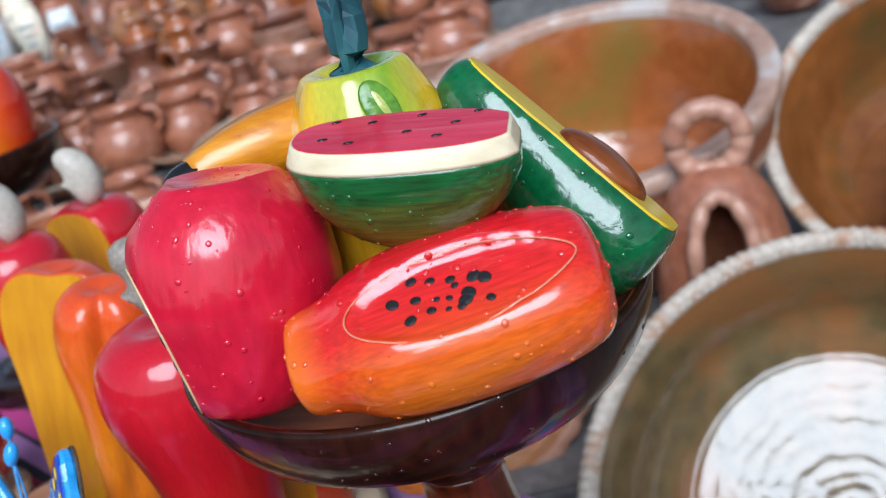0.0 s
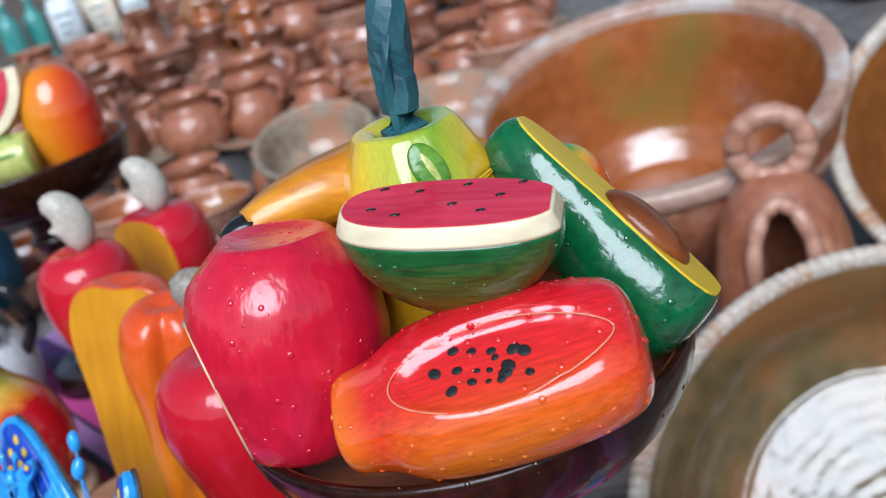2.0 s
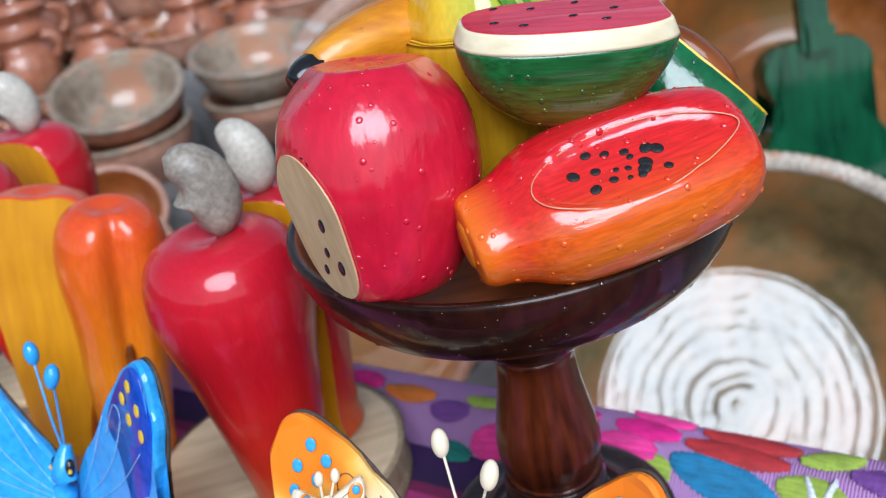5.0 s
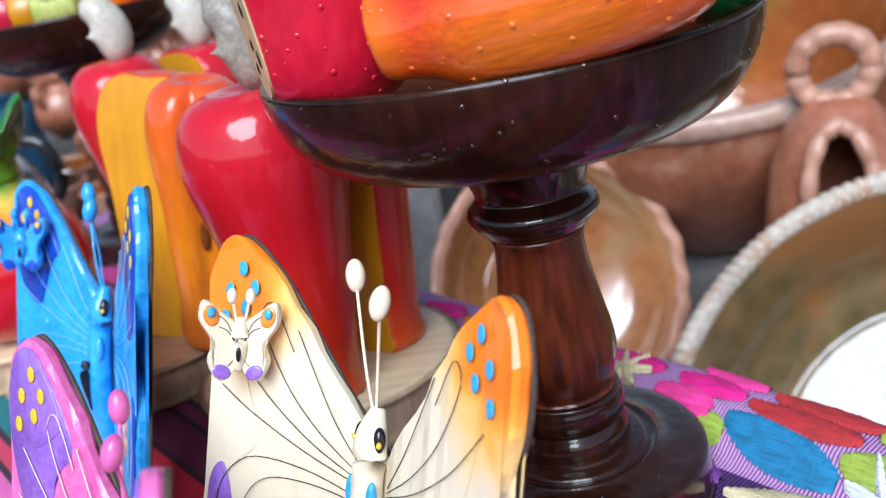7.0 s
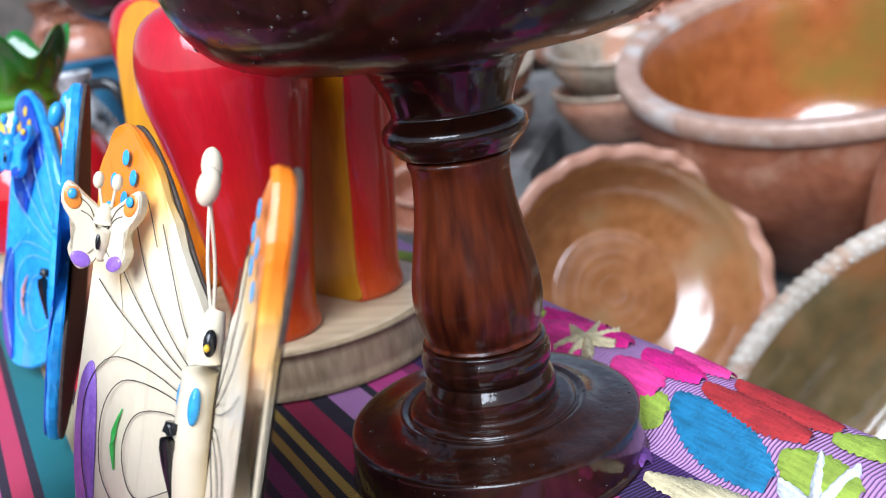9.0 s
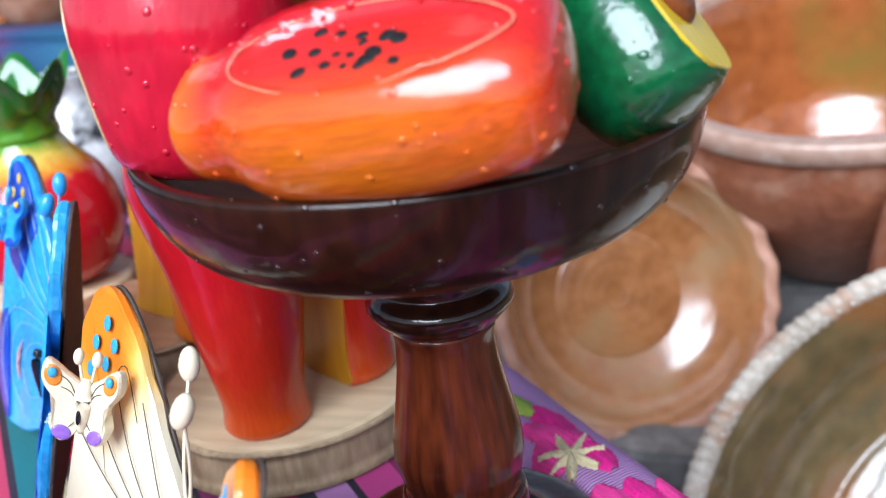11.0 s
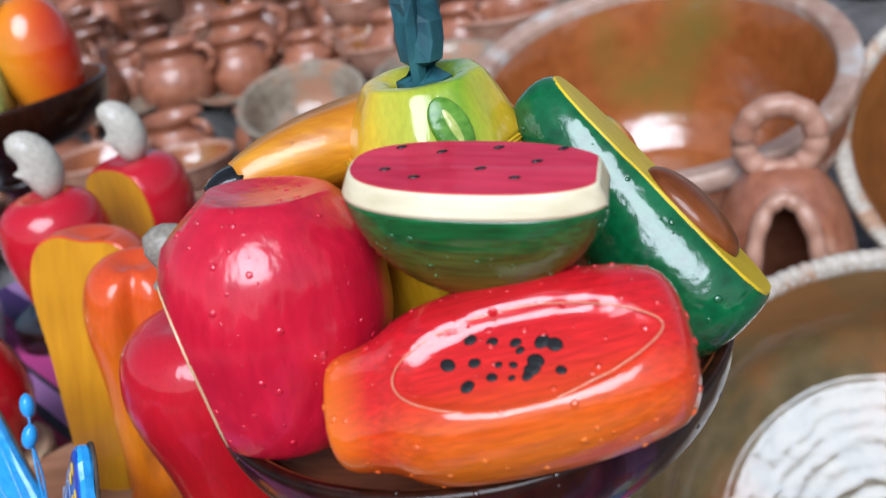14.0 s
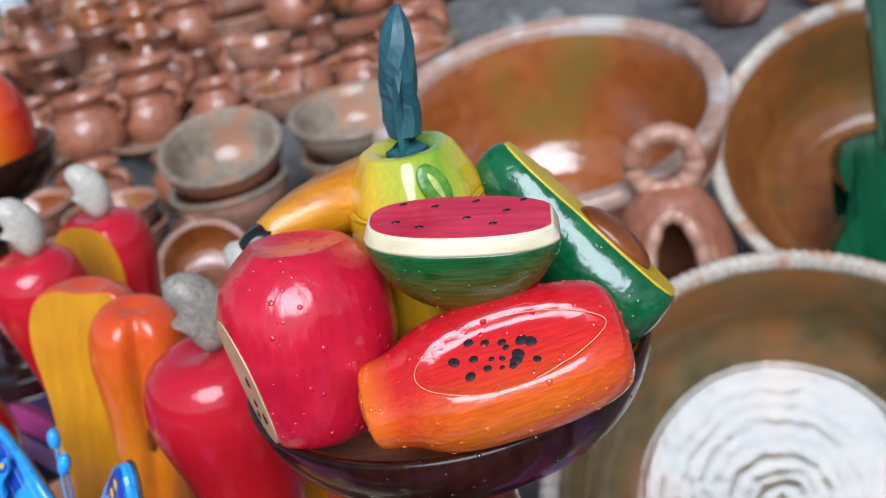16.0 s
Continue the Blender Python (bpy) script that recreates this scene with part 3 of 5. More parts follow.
for args in ((0.044, 0.074, 0.113, 0.062, 0.011, "blue"), (0.050, 0.088, 0.116, 0.084, 0.010, "red"), (0.068, 0.034, 0.124, 0.051, 0.009, "cream"), (0.086, 0.021, 0.137, 0.039, 0.010, "magenta"),
             (0.130, 0.016, 0.165, 0.032, 0.008, "green"), (0.110, 0.072, 0.150, 0.070, 0.009, "lime"), (0.025, 0.066, 0.046, 0.066, 0.008, "lime"), (-0.006, 0.078, 0.034, 0.072, 0.013, "pink"),
             (0.000, 0.094, 0.046, 0.090, 0.010, "magenta"), (-0.092, 0.094, -0.048, 0.094, 0.010, "magenta"), (-0.060, 0.077, -0.030, 0.070, 0.009, "pink"), (-0.045, 0.096, -0.012, 0.094, 0.009, "magenta"),
             (-0.115, 0.088, -0.085, 0.090, 0.007, "lime"), (-0.100, 0.062, -0.066, 0.060, 0.012, "pink"), (-0.185, 0.083, -0.140, 0.084, 0.009, "orange"), (-0.235, 0.088, -0.190, 0.088, 0.012, "magenta"),
             (-0.140, 0.074, -0.108, 0.078, 0.008, "violet"), (-0.128, 0.052, -0.094, 0.048, 0.009, "teal"), (-0.290, 0.085, -0.245, 0.085, 0.010, "lime"), (-0.345, 0.082, -0.300, 0.082, 0.011, "pink"),
             (0.150, 0.088, 0.200, 0.084, 0.011, "violet"), (0.155, 0.060, 0.205, 0.055, 0.011, "red"),
             (-0.078, 0.078, -0.040, 0.100, 0.011, "pink"), (-0.024, 0.062, 0.014, 0.054, 0.010, "magenta"), (0.008, 0.108, 0.052, 0.104, 0.008, "pink"), (0.058, 0.101, 0.120, 0.098, 0.009, "red"),
             (0.120, 0.092, 0.156, 0.102, 0.009, "lime"), (0.022, 0.050, 0.062, 0.040, 0.008, "violet"), (-0.020, 0.044, 0.020, 0.034, 0.007, "pink")):
    stitches(*args)


def stitched_star(d, s, r, colour):
    for k in range(7):
        a = 2 * math.pi * k / 7 + 0.3
        stitches(d, s, d + r * math.cos(a), s + r * math.sin(a), 0.0034, colour, 0.0045)


stitched_star(-0.036, 0.083, 0.019, "cream")
stitched_star(0.136, 0.060, 0.020, "white")


# ---- the turned fruit stand ----
def fruit_stand(m, label):
    ob = thing("fruit_stand", label, "fruit stand", m, "fruit stands")
    part("base", lathe([(0, 0), (0.066, 0), (0.0695, 0.003), (0.0700, 0.010), (0.0693, 0.019), (0.067, 0.0222), (0.052, 0.0235), (0.046, 0.0262), (0.044, 0.0275), (0.040, 0.0262), (0.036, 0.0285), (0.0, 0.0285)], 96, 3), M["mahogany_wet"], ob, "round turned base")
    part("foot_ring", lathe([(0.0, 0.026), (0.0300, 0.027), (0.0315, 0.031), (0.0312, 0.038), (0.0290, 0.043), (0.0285, 0.0445), (0.0300, 0.0475), (0.0305, 0.053), (0.0290, 0.058), (0.0262, 0.0605), (0.0, 0.0605)], 96, 4), M["mahogany_wet"], ob, "dark wet turned double ring")
    part("stem", lathe([(0.0, 0.0606), (0.0258, 0.0606), (0.0264, 0.0630), (0.0282, 0.068), (0.0304, 0.080), (0.0296, 0.092), (0.0265, 0.108), (0.0235, 0.125), (0.0222, 0.140), (0.0220, 0.148), (0.0, 0.148)], 96, 4,
                       lambda a, r, z: (r * (1 - 0.012 * abs(math.sin(7 * a))), z)), M["mahogany_turned"], ob, "reddish brown turned baluster")
    part("collar", lathe([(0.0, 0.1482), (0.0228, 0.1485), (0.0280, 0.152), (0.0322, 0.157), (0.0318, 0.162), (0.0280, 0.166), (0.0270, 0.169), (0.0300, 0.178), (0.034, 0.186), (0.036, 0.192), (0.0, 0.192)], 96, 4), M["mahogany_wet"], ob, "dark turned collar under the bowl")
    part("bowl", lathe([(0.0, 0.1915), (0.050, 0.1920), (0.076, 0.1950), (0.094, 0.2025), (0.1050, 0.2140), (0.1110, 0.2270), (0.1132, 0.238), (0.1128, 0.2415), (0.1105, 0.2425), (0.1085, 0.2418)], 128, 4), M["mahogany"], ob, "dark lacquered shallow bowl")
    part("bowl_inside", lathe([(0.1087, 0.2419), (0.1065, 0.2400), (0.100, 0.2300), (0.088, 0.2210), (0.06, 0.2140), (0.03, 0.2120), (0.0, 0.2120)], 128, 4), M["mahogany_inside"], ob, "reddish brown inside of the bowl")
    return ob


fruit_stand(pose(0, 0, 0), "dark lacquered turned wooden fruit stand on the striped cloth")


# ---- wooden fruit in the stand ----
def apple():
    ob = thing("wooden_apple", "glossy crimson painted wooden apple with a cream cut face", "wooden fruit", frame_of((1, 0, -0.12), (0.10, 0.12, 1), (-0.072, -0.051, 0.2335)))
    bm = lathe([(0, 0.004), (0.016, 0.001), (0.0265, 0.004), (0.0345, 0.016), (0.0405, 0.036), (0.0440, 0.052), (0.0430, 0.067), (0.0405, 0.080), (0.0350, 0.090), (0.0270, 0.0985), (0.0235, 0.1005), (0.020, 0.1002), (0.012, 0.0985), (0.0, 0.0980)], 96, 4,
               lambda a, r, z: (r * (1 + 0.012 * math.cos(3 * a)), z))
    for a, tilt, far in ((-38, 0.70, 0.0862), (-172, 0.72, 0.0868)):
        k = Vector((math.cos(radians(a)) * math.sqrt(1 - tilt * tilt), math.sin(radians(a)) * math.sqrt(1 - tilt * tilt), tilt))
        flat = bmesh.ops.bisect_plane(bm, geom=bm.verts[:] + bm.edges[:] + bm.faces[:], plane_co=k * far, plane_no=k, clear_outer=True)
        bmesh.ops.holes_fill(bm, edges=[e for e in flat["geom_cut"] if isinstance(e, bmesh.types.BMEdge)])
    n = Vector((-0.90, -0.36, -0.24)).normalized()
    cut = bmesh.ops.bisect_plane(bm, geom=bm.verts[:] + bm.edges[:] + bm.faces[:], plane_co=Vector((-0.925, -0.38, 0)) * 0.0338 + Vector((0, 0, 0.038)), plane_no=n, clear_outer=True)
    rim = [e for e in cut["geom_cut"] if isinstance(e, bmesh.types.BMEdge)]
    loop = {v for e in rim for v in e.verts}
    mid = sum((v.co for v in loop), Vector()) / len(loop)
    side = n.cross(Vector((0, 0, 1))).normalized()
    up = side.cross(n)
    ring = sorted((v.co.copy() for v in loop), key=lambda c: math.atan2((c - mid).dot(up), (c - mid).dot(side)))
    bmesh.ops.holes_fill(bm, edges=rim)
    bmesh.ops.bevel(bm, geom=[e for e in rim if e.is_valid], offset=0.0012, segments=2, affect="EDGES")
    part("body", bm, M["crimson"], ob, sharp=24)
    face = bmesh.new()
    face.faces.new([face.verts.new(mid + (c - mid) * 0.965 + n * 0.0006) for c in ring])
    ext = bmesh.ops.extrude_face_region(face, geom=face.faces[:])
    bmesh.ops.translate(face, vec=-n * 0.0012, verts=[v for v in ext["geom"] if isinstance(v, bmesh.types.BMVert)])
    bmesh.ops.recalc_face_normals(face, faces=face.faces)
    part("cut_face", face, M["cream_cut"], ob, "cream flat cut face", False)
    for su, sv, r in ((-0.006, 0.004, 0.0038), (-0.001, -0.010, 0.003), (-0.009, -0.016, 0.0042), (0.006, -0.020, 0.0030)):
        m = basis(side, up, n, mid + side * su + up * sv + n * 0.0006)
        part("seed", ellipsoid(r * 0.62, r, 0.0007, 12, 8, pose(0, 0, 0, 0, 0, 25)), M["black"], ob, "black painted seed", True, m)
    return ob


apple()


def papaya():
    X, Y, N = Vector((0.98682, 0.06066, 0.15002)), Vector((-0.12720, 0.86384, 0.48744)), Vector((-0.10002, -0.50010, 0.86017))
    m = frame_of(0.995 * X - 0.100 * Y, N, (0.0190, -0.0895, 0.2690))
    ob = thing("wooden_papaya", "red and orange painted wooden papaya with a carved seed hollow", "wooden fruit", m)
    prof = catmull([(-0.0625, 0, 0.012), (-0.0612, 0, 0.0170), (-0.057, 0, 0.0194), (-0.050, 0, 0.0206), (-0.042, 0, 0.0232), (-0.033, 0, 0.0275), (-0.020, 0, 0.0305), (0.0, 0, 0.0315), (0.020, 0, 0.0312), (0.036, 0, 0.0295), (0.048, 0, 0.0270), (0.056, 0, 0.0235), (0.0605, 0, 0.017), (0.0622, 0, 0.008)], 7)
    bm = bmesh.new()
    rings, seg = [], 96
    for p in prof:
        ring = []
        for k in range(seg):
            a = 2 * math.pi * k / seg
            y, z = p.z * math.copysign(abs(math.cos(a)) ** 0.82, math.cos(a)) * 1.06, p.z * math.copysign(abs(math.sin(a)) ** 0.82, math.sin(a)) * 0.84
            u, v = (p.x - 0.006) / (0.040 if p.x < 0.006 else 0.0465), (y + 0.005) / 0.0170
            e = math.sqrt(u * u + v * v)
            if z > 0 and e < 1.0:
                z = min(z, 0.0232) - 0.0022 * min(1, (1 - e) * 7)
            ring.append(bm.verts.new((p.x, y, z)))
        rings.append(ring)
    for a, b in zip(rings, rings[1:]):
        for k in range(seg):
            bm.faces.new((a[k], a[(k + 1) % seg], b[(k + 1) % seg], b[k]))
    for ring, x in ((rings[0], -0.0632), (rings[-1], 0.0632)):
        c = bm.verts.new((x, 0, 0))
        for k in range(seg):
            bm.faces.new((ring[k], ring[(k + 1) % seg], c))
    bmesh.ops.recalc_face_normals(bm, faces=bm.faces)
    part("body", bm, M["papaya"], ob)
    part("tip", lathe([(0.0, 0.0), (0.006, 0.0004), (0.0095, 0.0012), (0.0112, 0.003), (0.0105, 0.0050), (0.0, 0.0050)], 40, 3), M["papaya_tip"], ob, "rough orange end", True, pose(-0.0645, 0, 0, 0, 90, 0))
    oval = [(0.006 + 0.0405 * math.cos(a) * (1 if math.cos(a) < 0 else 1.16), 0.0171 * math.sin(a) * (1 if math.cos(a) < 0 else 1 - 0.35 * math.cos(a) ** 2), 0) for a in [2 * math.pi * k / 60 for k in range(61)]]
    wide = lambda x: 0.0305 if x < 0.03 else 0.0295 - 0.12 * (x - 0.03)
    pts = [(x, y - 0.005, min(0.0234, 0.84 * wide(x) * max(0.0, 1 - (abs(y - 0.005) / (1.06 * wide(x))) ** 2.44) ** 0.41) + 0.0002) for x, y, _ in oval]
    # Pale tube: the highlight on the hollow's bevelled edge, put in as colour.
    part("carved_edge", tube(pts, 0.0003, 6, 1), M["hollow_highlight"], ob, "pale line painted as the highlight round the hollow")
    seeds = ((-0.0066, 0.0112, 1.0), (0.0001, 0.0080, 0.9), (0.0073, 0.0051, 0.9), (0.0155, 0.0025, 1.25), (0.0190, 0.0002, 1.3), (0.0080, 0.0019, 0.7), (-0.0158, 0.0048, 1.2), (-0.0072, 0.0025, 0.95), (0.0001, -0.0007, 0.6), (0.0046, -0.0024, 0.65), (0.0118, -0.0034, 1.3), (0.0100, -0.0058, 1.3), (0.0080, -0.0076, 0.9), (0.0185, -0.0092, 0.85), (-0.0113, -0.0049, 1.1), (-0.0030, -0.0043, 0.85), (0.0030, -0.0066, 0.55))
    for x, y, k in seeds:
        bm = ellipsoid(0.0023 * k, 0.0019 * k, 0.0004, 14, 8)
        part("seed", bm, M["seed"], ob, "black painted seed", True, pose(x * 0.995 - y * 0.100, x * 0.100 + y * 0.995 - 0.005, 0.0211, 0, 0, 40 * math.sin(x * 900)))
    return ob


papaya()


def watermelon():
    m = frame_of((0.089, -0.016, -0.012), (-0.02, -0.10, 1), (0.0195, -0.0670, 0.3375))
    ob = thing("wooden_watermelon", "wooden watermelon wedge, green rind and red flesh with black seeds", "wooden fruit", m)
    A, B, H = 0.0465, 0.0230, 0.0455

    def shell(top, low, grow=0.0, rows=14, bevel=False):
        bm = bmesh.new()
        rings, seg = [], 72
        for i in range(rows + 1):
            slope = 0.0032 * (1 - i / rows) if bevel else 0.0
            z = top + (low - top) * i / rows
            f = math.sqrt(max(0.0, 1 - min(1.0, -z / H) ** 2.1)) if z < 0 else 1.0
            ring = []
            for k in range(seg):
                a = 2 * math.pi * k / seg
                x = (A + grow - slope) * f * math.copysign(abs(math.cos(a)) ** 0.85, math.cos(a))
                y = (B + grow - slope) * (0.35 + 0.65 * f) * math.copysign(abs(math.sin(a)) ** 0.75, math.sin(a))
                x = min(x, 0.0438 + grow - slope)
                ring.append(bm.verts.new((x, y, z)))
            rings.append(ring)
        for a, b in zip(rings, rings[1:]):
            for k in range(seg):
                bm.faces.new((a[k], a[(k + 1) % seg], b[(k + 1) % seg], b[k]))
        bm.faces.new(rings[0])
        bm.faces.new(rings[-1])
        bmesh.ops.recalc_face_normals(bm, faces=bm.faces)
        return bm
    part("rind", shell(-0.0074, -0.0453, 0.0, 24), M["melon_green"], ob, "green painted rind with brown below")
    part("rind_band", shell(0.0, -0.0074, 0.0001, 6, True), M["melon_cream"], ob, "cream band")
    out = []
    for k in range(72):
        a = 2 * math.pi * k / 72
        x, y = min(0.0398, 0.0424 * math.copysign(abs(math.cos(a)) ** 0.85, math.cos(a))), 0.0190 * math.copysign(abs(math.sin(a)) ** 0.75, math.sin(a))
        out.append((x, y))
    bm = bmesh.new()
    top = bm.faces.new([bm.verts.new((x, y, 0.0007)) for x, y in out])
    ext = bmesh.ops.extrude_face_region(bm, geom=[top])
    bmesh.ops.translate(bm, vec=(0, 0, -0.0015), verts=[v for v in ext["geom"] if isinstance(v, bmesh.types.BMVert)])
    bmesh.ops.recalc_face_normals(bm, faces=bm.faces)
    part("flesh", bm, M["melon_red"], ob, "red painted flesh", False)
    for x, y in ((-0.030, -0.004), (-0.019, -0.009), (-0.013, 0.010), (0.002, -0.002), (0.006, 0.014), (0.020, 0.004), (0.028, 0.014), (0.014, -0.008), (-0.028, 0.013)):
        part("seed", ellipsoid(0.0022, 0.0011, 0.0005, 10, 6), M["black"], ob, "black painted seed", True, pose(x, y, 0.0008, 0, 0, 20 + 900 * y))
    return ob


watermelon()


def avocado():
    p0, p1 = Vector((0.0535, 0.004, 0.3385)), Vector((0.1185, -0.0445, 0.2565))
    m = frame_of(p1 - p0, (0.785, -0.08, 0.59), p0 + Vector((0.0025, 0, 0.002)))
    L = (p1 - p0).length
    ob = thing("wooden_avocado", "halved wooden avocado, green skin, yellow flesh and brown pit", "wooden fruit", m)
    prof = catmull([(-0.009, 0, 0.004), (-0.0075, 0, 0.0125), (-0.003, 0, 0.0195), (0.005, 0, 0.0255), (0.018, 0, 0.0300), (0.034, 0, 0.0325), (0.05, 0, 0.034), (0.07, 0, 0.0385), (0.088, 0, 0.0405), (0.099, 0, 0.0390), (L - 0.007, 0, 0.0345), (L - 0.002, 0, 0.027), (L, 0, 0.018), (L + 0.001, 0, 0.007)], 6)
    bm = bmesh.new()
    rings, seg = [], 64
    low = lambda x: -0.0120 - 0.0075 * min(1.0, max(0.0, (x - 0.015) / 0.055))
    for p in prof:
        rings.append([bm.verts.new((p.x, 0.64 * p.z * math.cos(2 * math.pi * k / seg), min(0.0, low(p.x) + 0.70 * p.z * math.sin(2 * math.pi * k / seg)))) for k in range(seg)])
    for a, b in zip(rings, rings[1:]):
        for k in range(seg):
            bm.faces.new((a[k], a[(k + 1) % seg], b[(k + 1) % seg], b[k]))
    bm.faces.new(rings[0])
    bm.faces.new(rings[-1])
    bmesh.ops.remove_doubles(bm, verts=bm.verts[:], dist=1e-6)
    bmesh.ops.recalc_face_normals(bm, faces=bm.faces)
    part("skin", bm, M["avocado_green"], ob, "glossy green painted skin", sharp=40)
    edge = [(p.x, 0.64 * p.z * 0.96 * math.sqrt(1 - (low(p.x) / (0.70 * p.z)) ** 2)) for p in prof if 0.70 * p.z > -low(p.x) * 1.02]
    out = [(x, -y) for x, y in edge] + [(x, y) for x, y in reversed(edge)]
    bm = bmesh.new()
    f = bm.faces.new([bm.verts.new((x, y, 0.0010)) for x, y in out])
    ext = bmesh.ops.extrude_face_region(bm, geom=[f])
    bmesh.ops.translate(bm, vec=(0, 0, -0.002), verts=[v for v in ext["geom"] if isinstance(v, bmesh.types.BMVert)])
    bmesh.ops.recalc_face_normals(bm, faces=bm.faces)
    part("flesh", bm, M["avocado_yellow"], ob, "yellow painted flesh", False)
    part("pit", ellipsoid(0.0235, 0.0132, 0.0085, 40, 24), M["pit"], ob, "brown domed pit", True, pose(0.071, -0.002, 0.001))
    return ob


avocado()


def gourd():
    ob = thing("wooden_gourd", "yellow and lime painted wooden gourd with a teal stem", "wooden fruit", pose(0.002, 0.004, 0.211))
    facet = lambda a, r, z: (r * (1 - 0.045 * abs(math.sin(4 * a + 0.5)) ** 2), z)
    part("lower_half", lathe([(0, 0), (0.020, 0.001), (0.028, 0.012), (0.034, 0.04), (0.0372, 0.08), (0.0375, 0.108), (0.0362, 0.1145), (0.0345, 0.1155), (0, 0.1155)], 64, 3), M["pine_low"], ob, "amber lower half")
    part("upper_half", lathe([(0, 0.1155), (0.0345, 0.1159), (0.0355, 0.1165), (0.0358, 0.1185), (0.0315, 0.1296), (0.0262, 0.1398), (0.0238, 0.1429), (0.0210, 0.1436), (0.0160, 0.1429), (0.0130, 0.1394), (0.0120, 0.1326), (0.0, 0.1318)], 96, 3, facet), M["pine"], ob, "yellow to lime upper half with a hollow top")
    for a, lab, mt, w in ((-72, "dark green painted leaf", "leaf_green", 0.0074), (-71, "lime leaf heart", "leaf_lime", 0.0026)):
        c, s = math.cos(radians(a)), math.sin(radians(a))
        r, z = 0.0310, 0.1290
        nrm = Vector((c * 0.93, s * 0.93, 0.37))
        mm = frame_of(Vector((-0.37 * c, -0.37 * s, 0.93)) + Vector((-s, c, 0)) * -0.30, nrm, (r * c, r * s, z))
        part("painted_leaf", ellipsoid(0.0125 if w > 0.005 else 0.0095, w, 0.0014 if mt == "leaf_green" else 0.0018, 20, 10), M[mt], ob, lab, True, mm)
    bm = tube([(0.0, 0, 0.128), (0.001, 0, 0.150), (0.003, 0.001, 0.172), (0.006, 0.001, 0.190), (0.009, 0.002, 0.205), (0.0115, 0.003, 0.2135)], [0.0100, 0.0112, 0.0122, 0.0120, 0.0080, 0.0010], 8, 3, 0.8)
    rand_verts(bm, 0.0012, 90)
    part("stem", bm, M["teal"], ob, "teal stained carved leaf stem", False)
    bm = tube([(-0.001, -0.0060, 0.140), (0.001, -0.0082, 0.165), (0.003, -0.0080, 0.182), (0.006, -0.0050, 0.196)], [0.0030, 0.0052, 0.0046, 0.0008], 5, 2, 0.5)
    part("leaf_blade", bm, M["teal"], ob, "raised teal blade on the stem", False)
    return ob


gourd()


def banana():
    ob = thing("wooden_banana", "amber painted wooden banana with a black tip", "wooden fruit", pose(0, 0, 0))
    part("body", tube([(-0.0785, -0.006, 0.3265), (-0.062, 0.003, 0.3285), (-0.040, 0.014, 0.3285), (-0.010, 0.032, 0.325), (0.02, 0.052, 0.314), (0.035, 0.066, 0.30)], [0.0090, 0.0140, 0.0185, 0.0215, 0.018, 0.008], 6, 5), M["banana"], ob)
    part("tip", tube([(-0.0895, -0.012, 0.3235), (-0.084, -0.009, 0.3250), (-0.077, -0.005, 0.3257)], [0.0055, 0.0082, 0.0090], 10, 3), M["black"], ob, "black painted tip")
    return ob


banana()
bm = lathe([(0, -0.036), (0.018, -0.034), (0.033, -0.018), (0.038, 0.0), (0.034, 0.018), (0.022, 0.030), (0.012, 0.035), (0.006, 0.042), (0, 0.043)], 40, 4, lambda a, r, z: (r * (1 + 0.04 * math.cos(5 * a)), z))
tagged(part("wooden_tomato", bm, M["tomato"], None, "", True, pose(0.062, 0.080, 0.274, 10, -24, 0) @ Matrix.Scale(0.82, 4)), "orange wooden tomato with a green painted top", "wooden fruit")


# ---- rain drops on the lacquer ----
def wet(ob, name, count, seed, small=0.00035, large=0.0016):
    """Rain drops scattered over one part of a thing."""
    src = next(c for c in ob.children if c.name.split(".")[0] == name)
    r = random.Random(seed)
    polys = [p for p in src.data.polygons]
    weights = [p.area for p in polys]
    bm = bmesh.new()
    for p in r.choices(polys, weights, k=count):
        q = small + (large - small) * r.random() ** 3
        m = basis(*(lambda z: (z.orthogonal().normalized(), z.cross(z.orthogonal().normalized()), z))(Vector(p.normal)), Vector(p.center))
        bmesh.ops.create_icosphere(bm, subdivisions=2 if q > 0.0007 else 1, radius=1.0, matrix=src.matrix_basis @ m @ Matrix.Diagonal((q * r.uniform(0.8, 1.2), q, q * 0.42, 1)))
    film = src.data.materials[0].copy()
    film.name = "water film over " + src.data.materials[0].name
    b = film.node_tree.nodes["Principled BSDF"]
    for socket in ("Normal", "Coat Normal"):
        for wire in list(b.inputs[socket].links):
            film.node_tree.links.remove(wire)
    b.inputs["Coat Weight"].default_value, b.inputs["Coat Roughness"].default_value, b.inputs["Coat IOR"].default_value = 1.0, 0.01, 1.6
    d = part("rain_water", bm, film, ob, "clear rain drops")
    d["kind"] = "stuff"


for args in (("wooden_apple", "body", 420, 1), ("wooden_papaya", "body", 420, 2), ("wooden_watermelon", "rind", 240, 3), ("wooden_avocado", "skin", 140, 4), ("fruit_stand", "bowl", 340, 5), ("fruit_stand", "base", 260, 6, 0.0003, 0.0011)):
    wet(bpy.data.objects[args[0]], *args[1:])


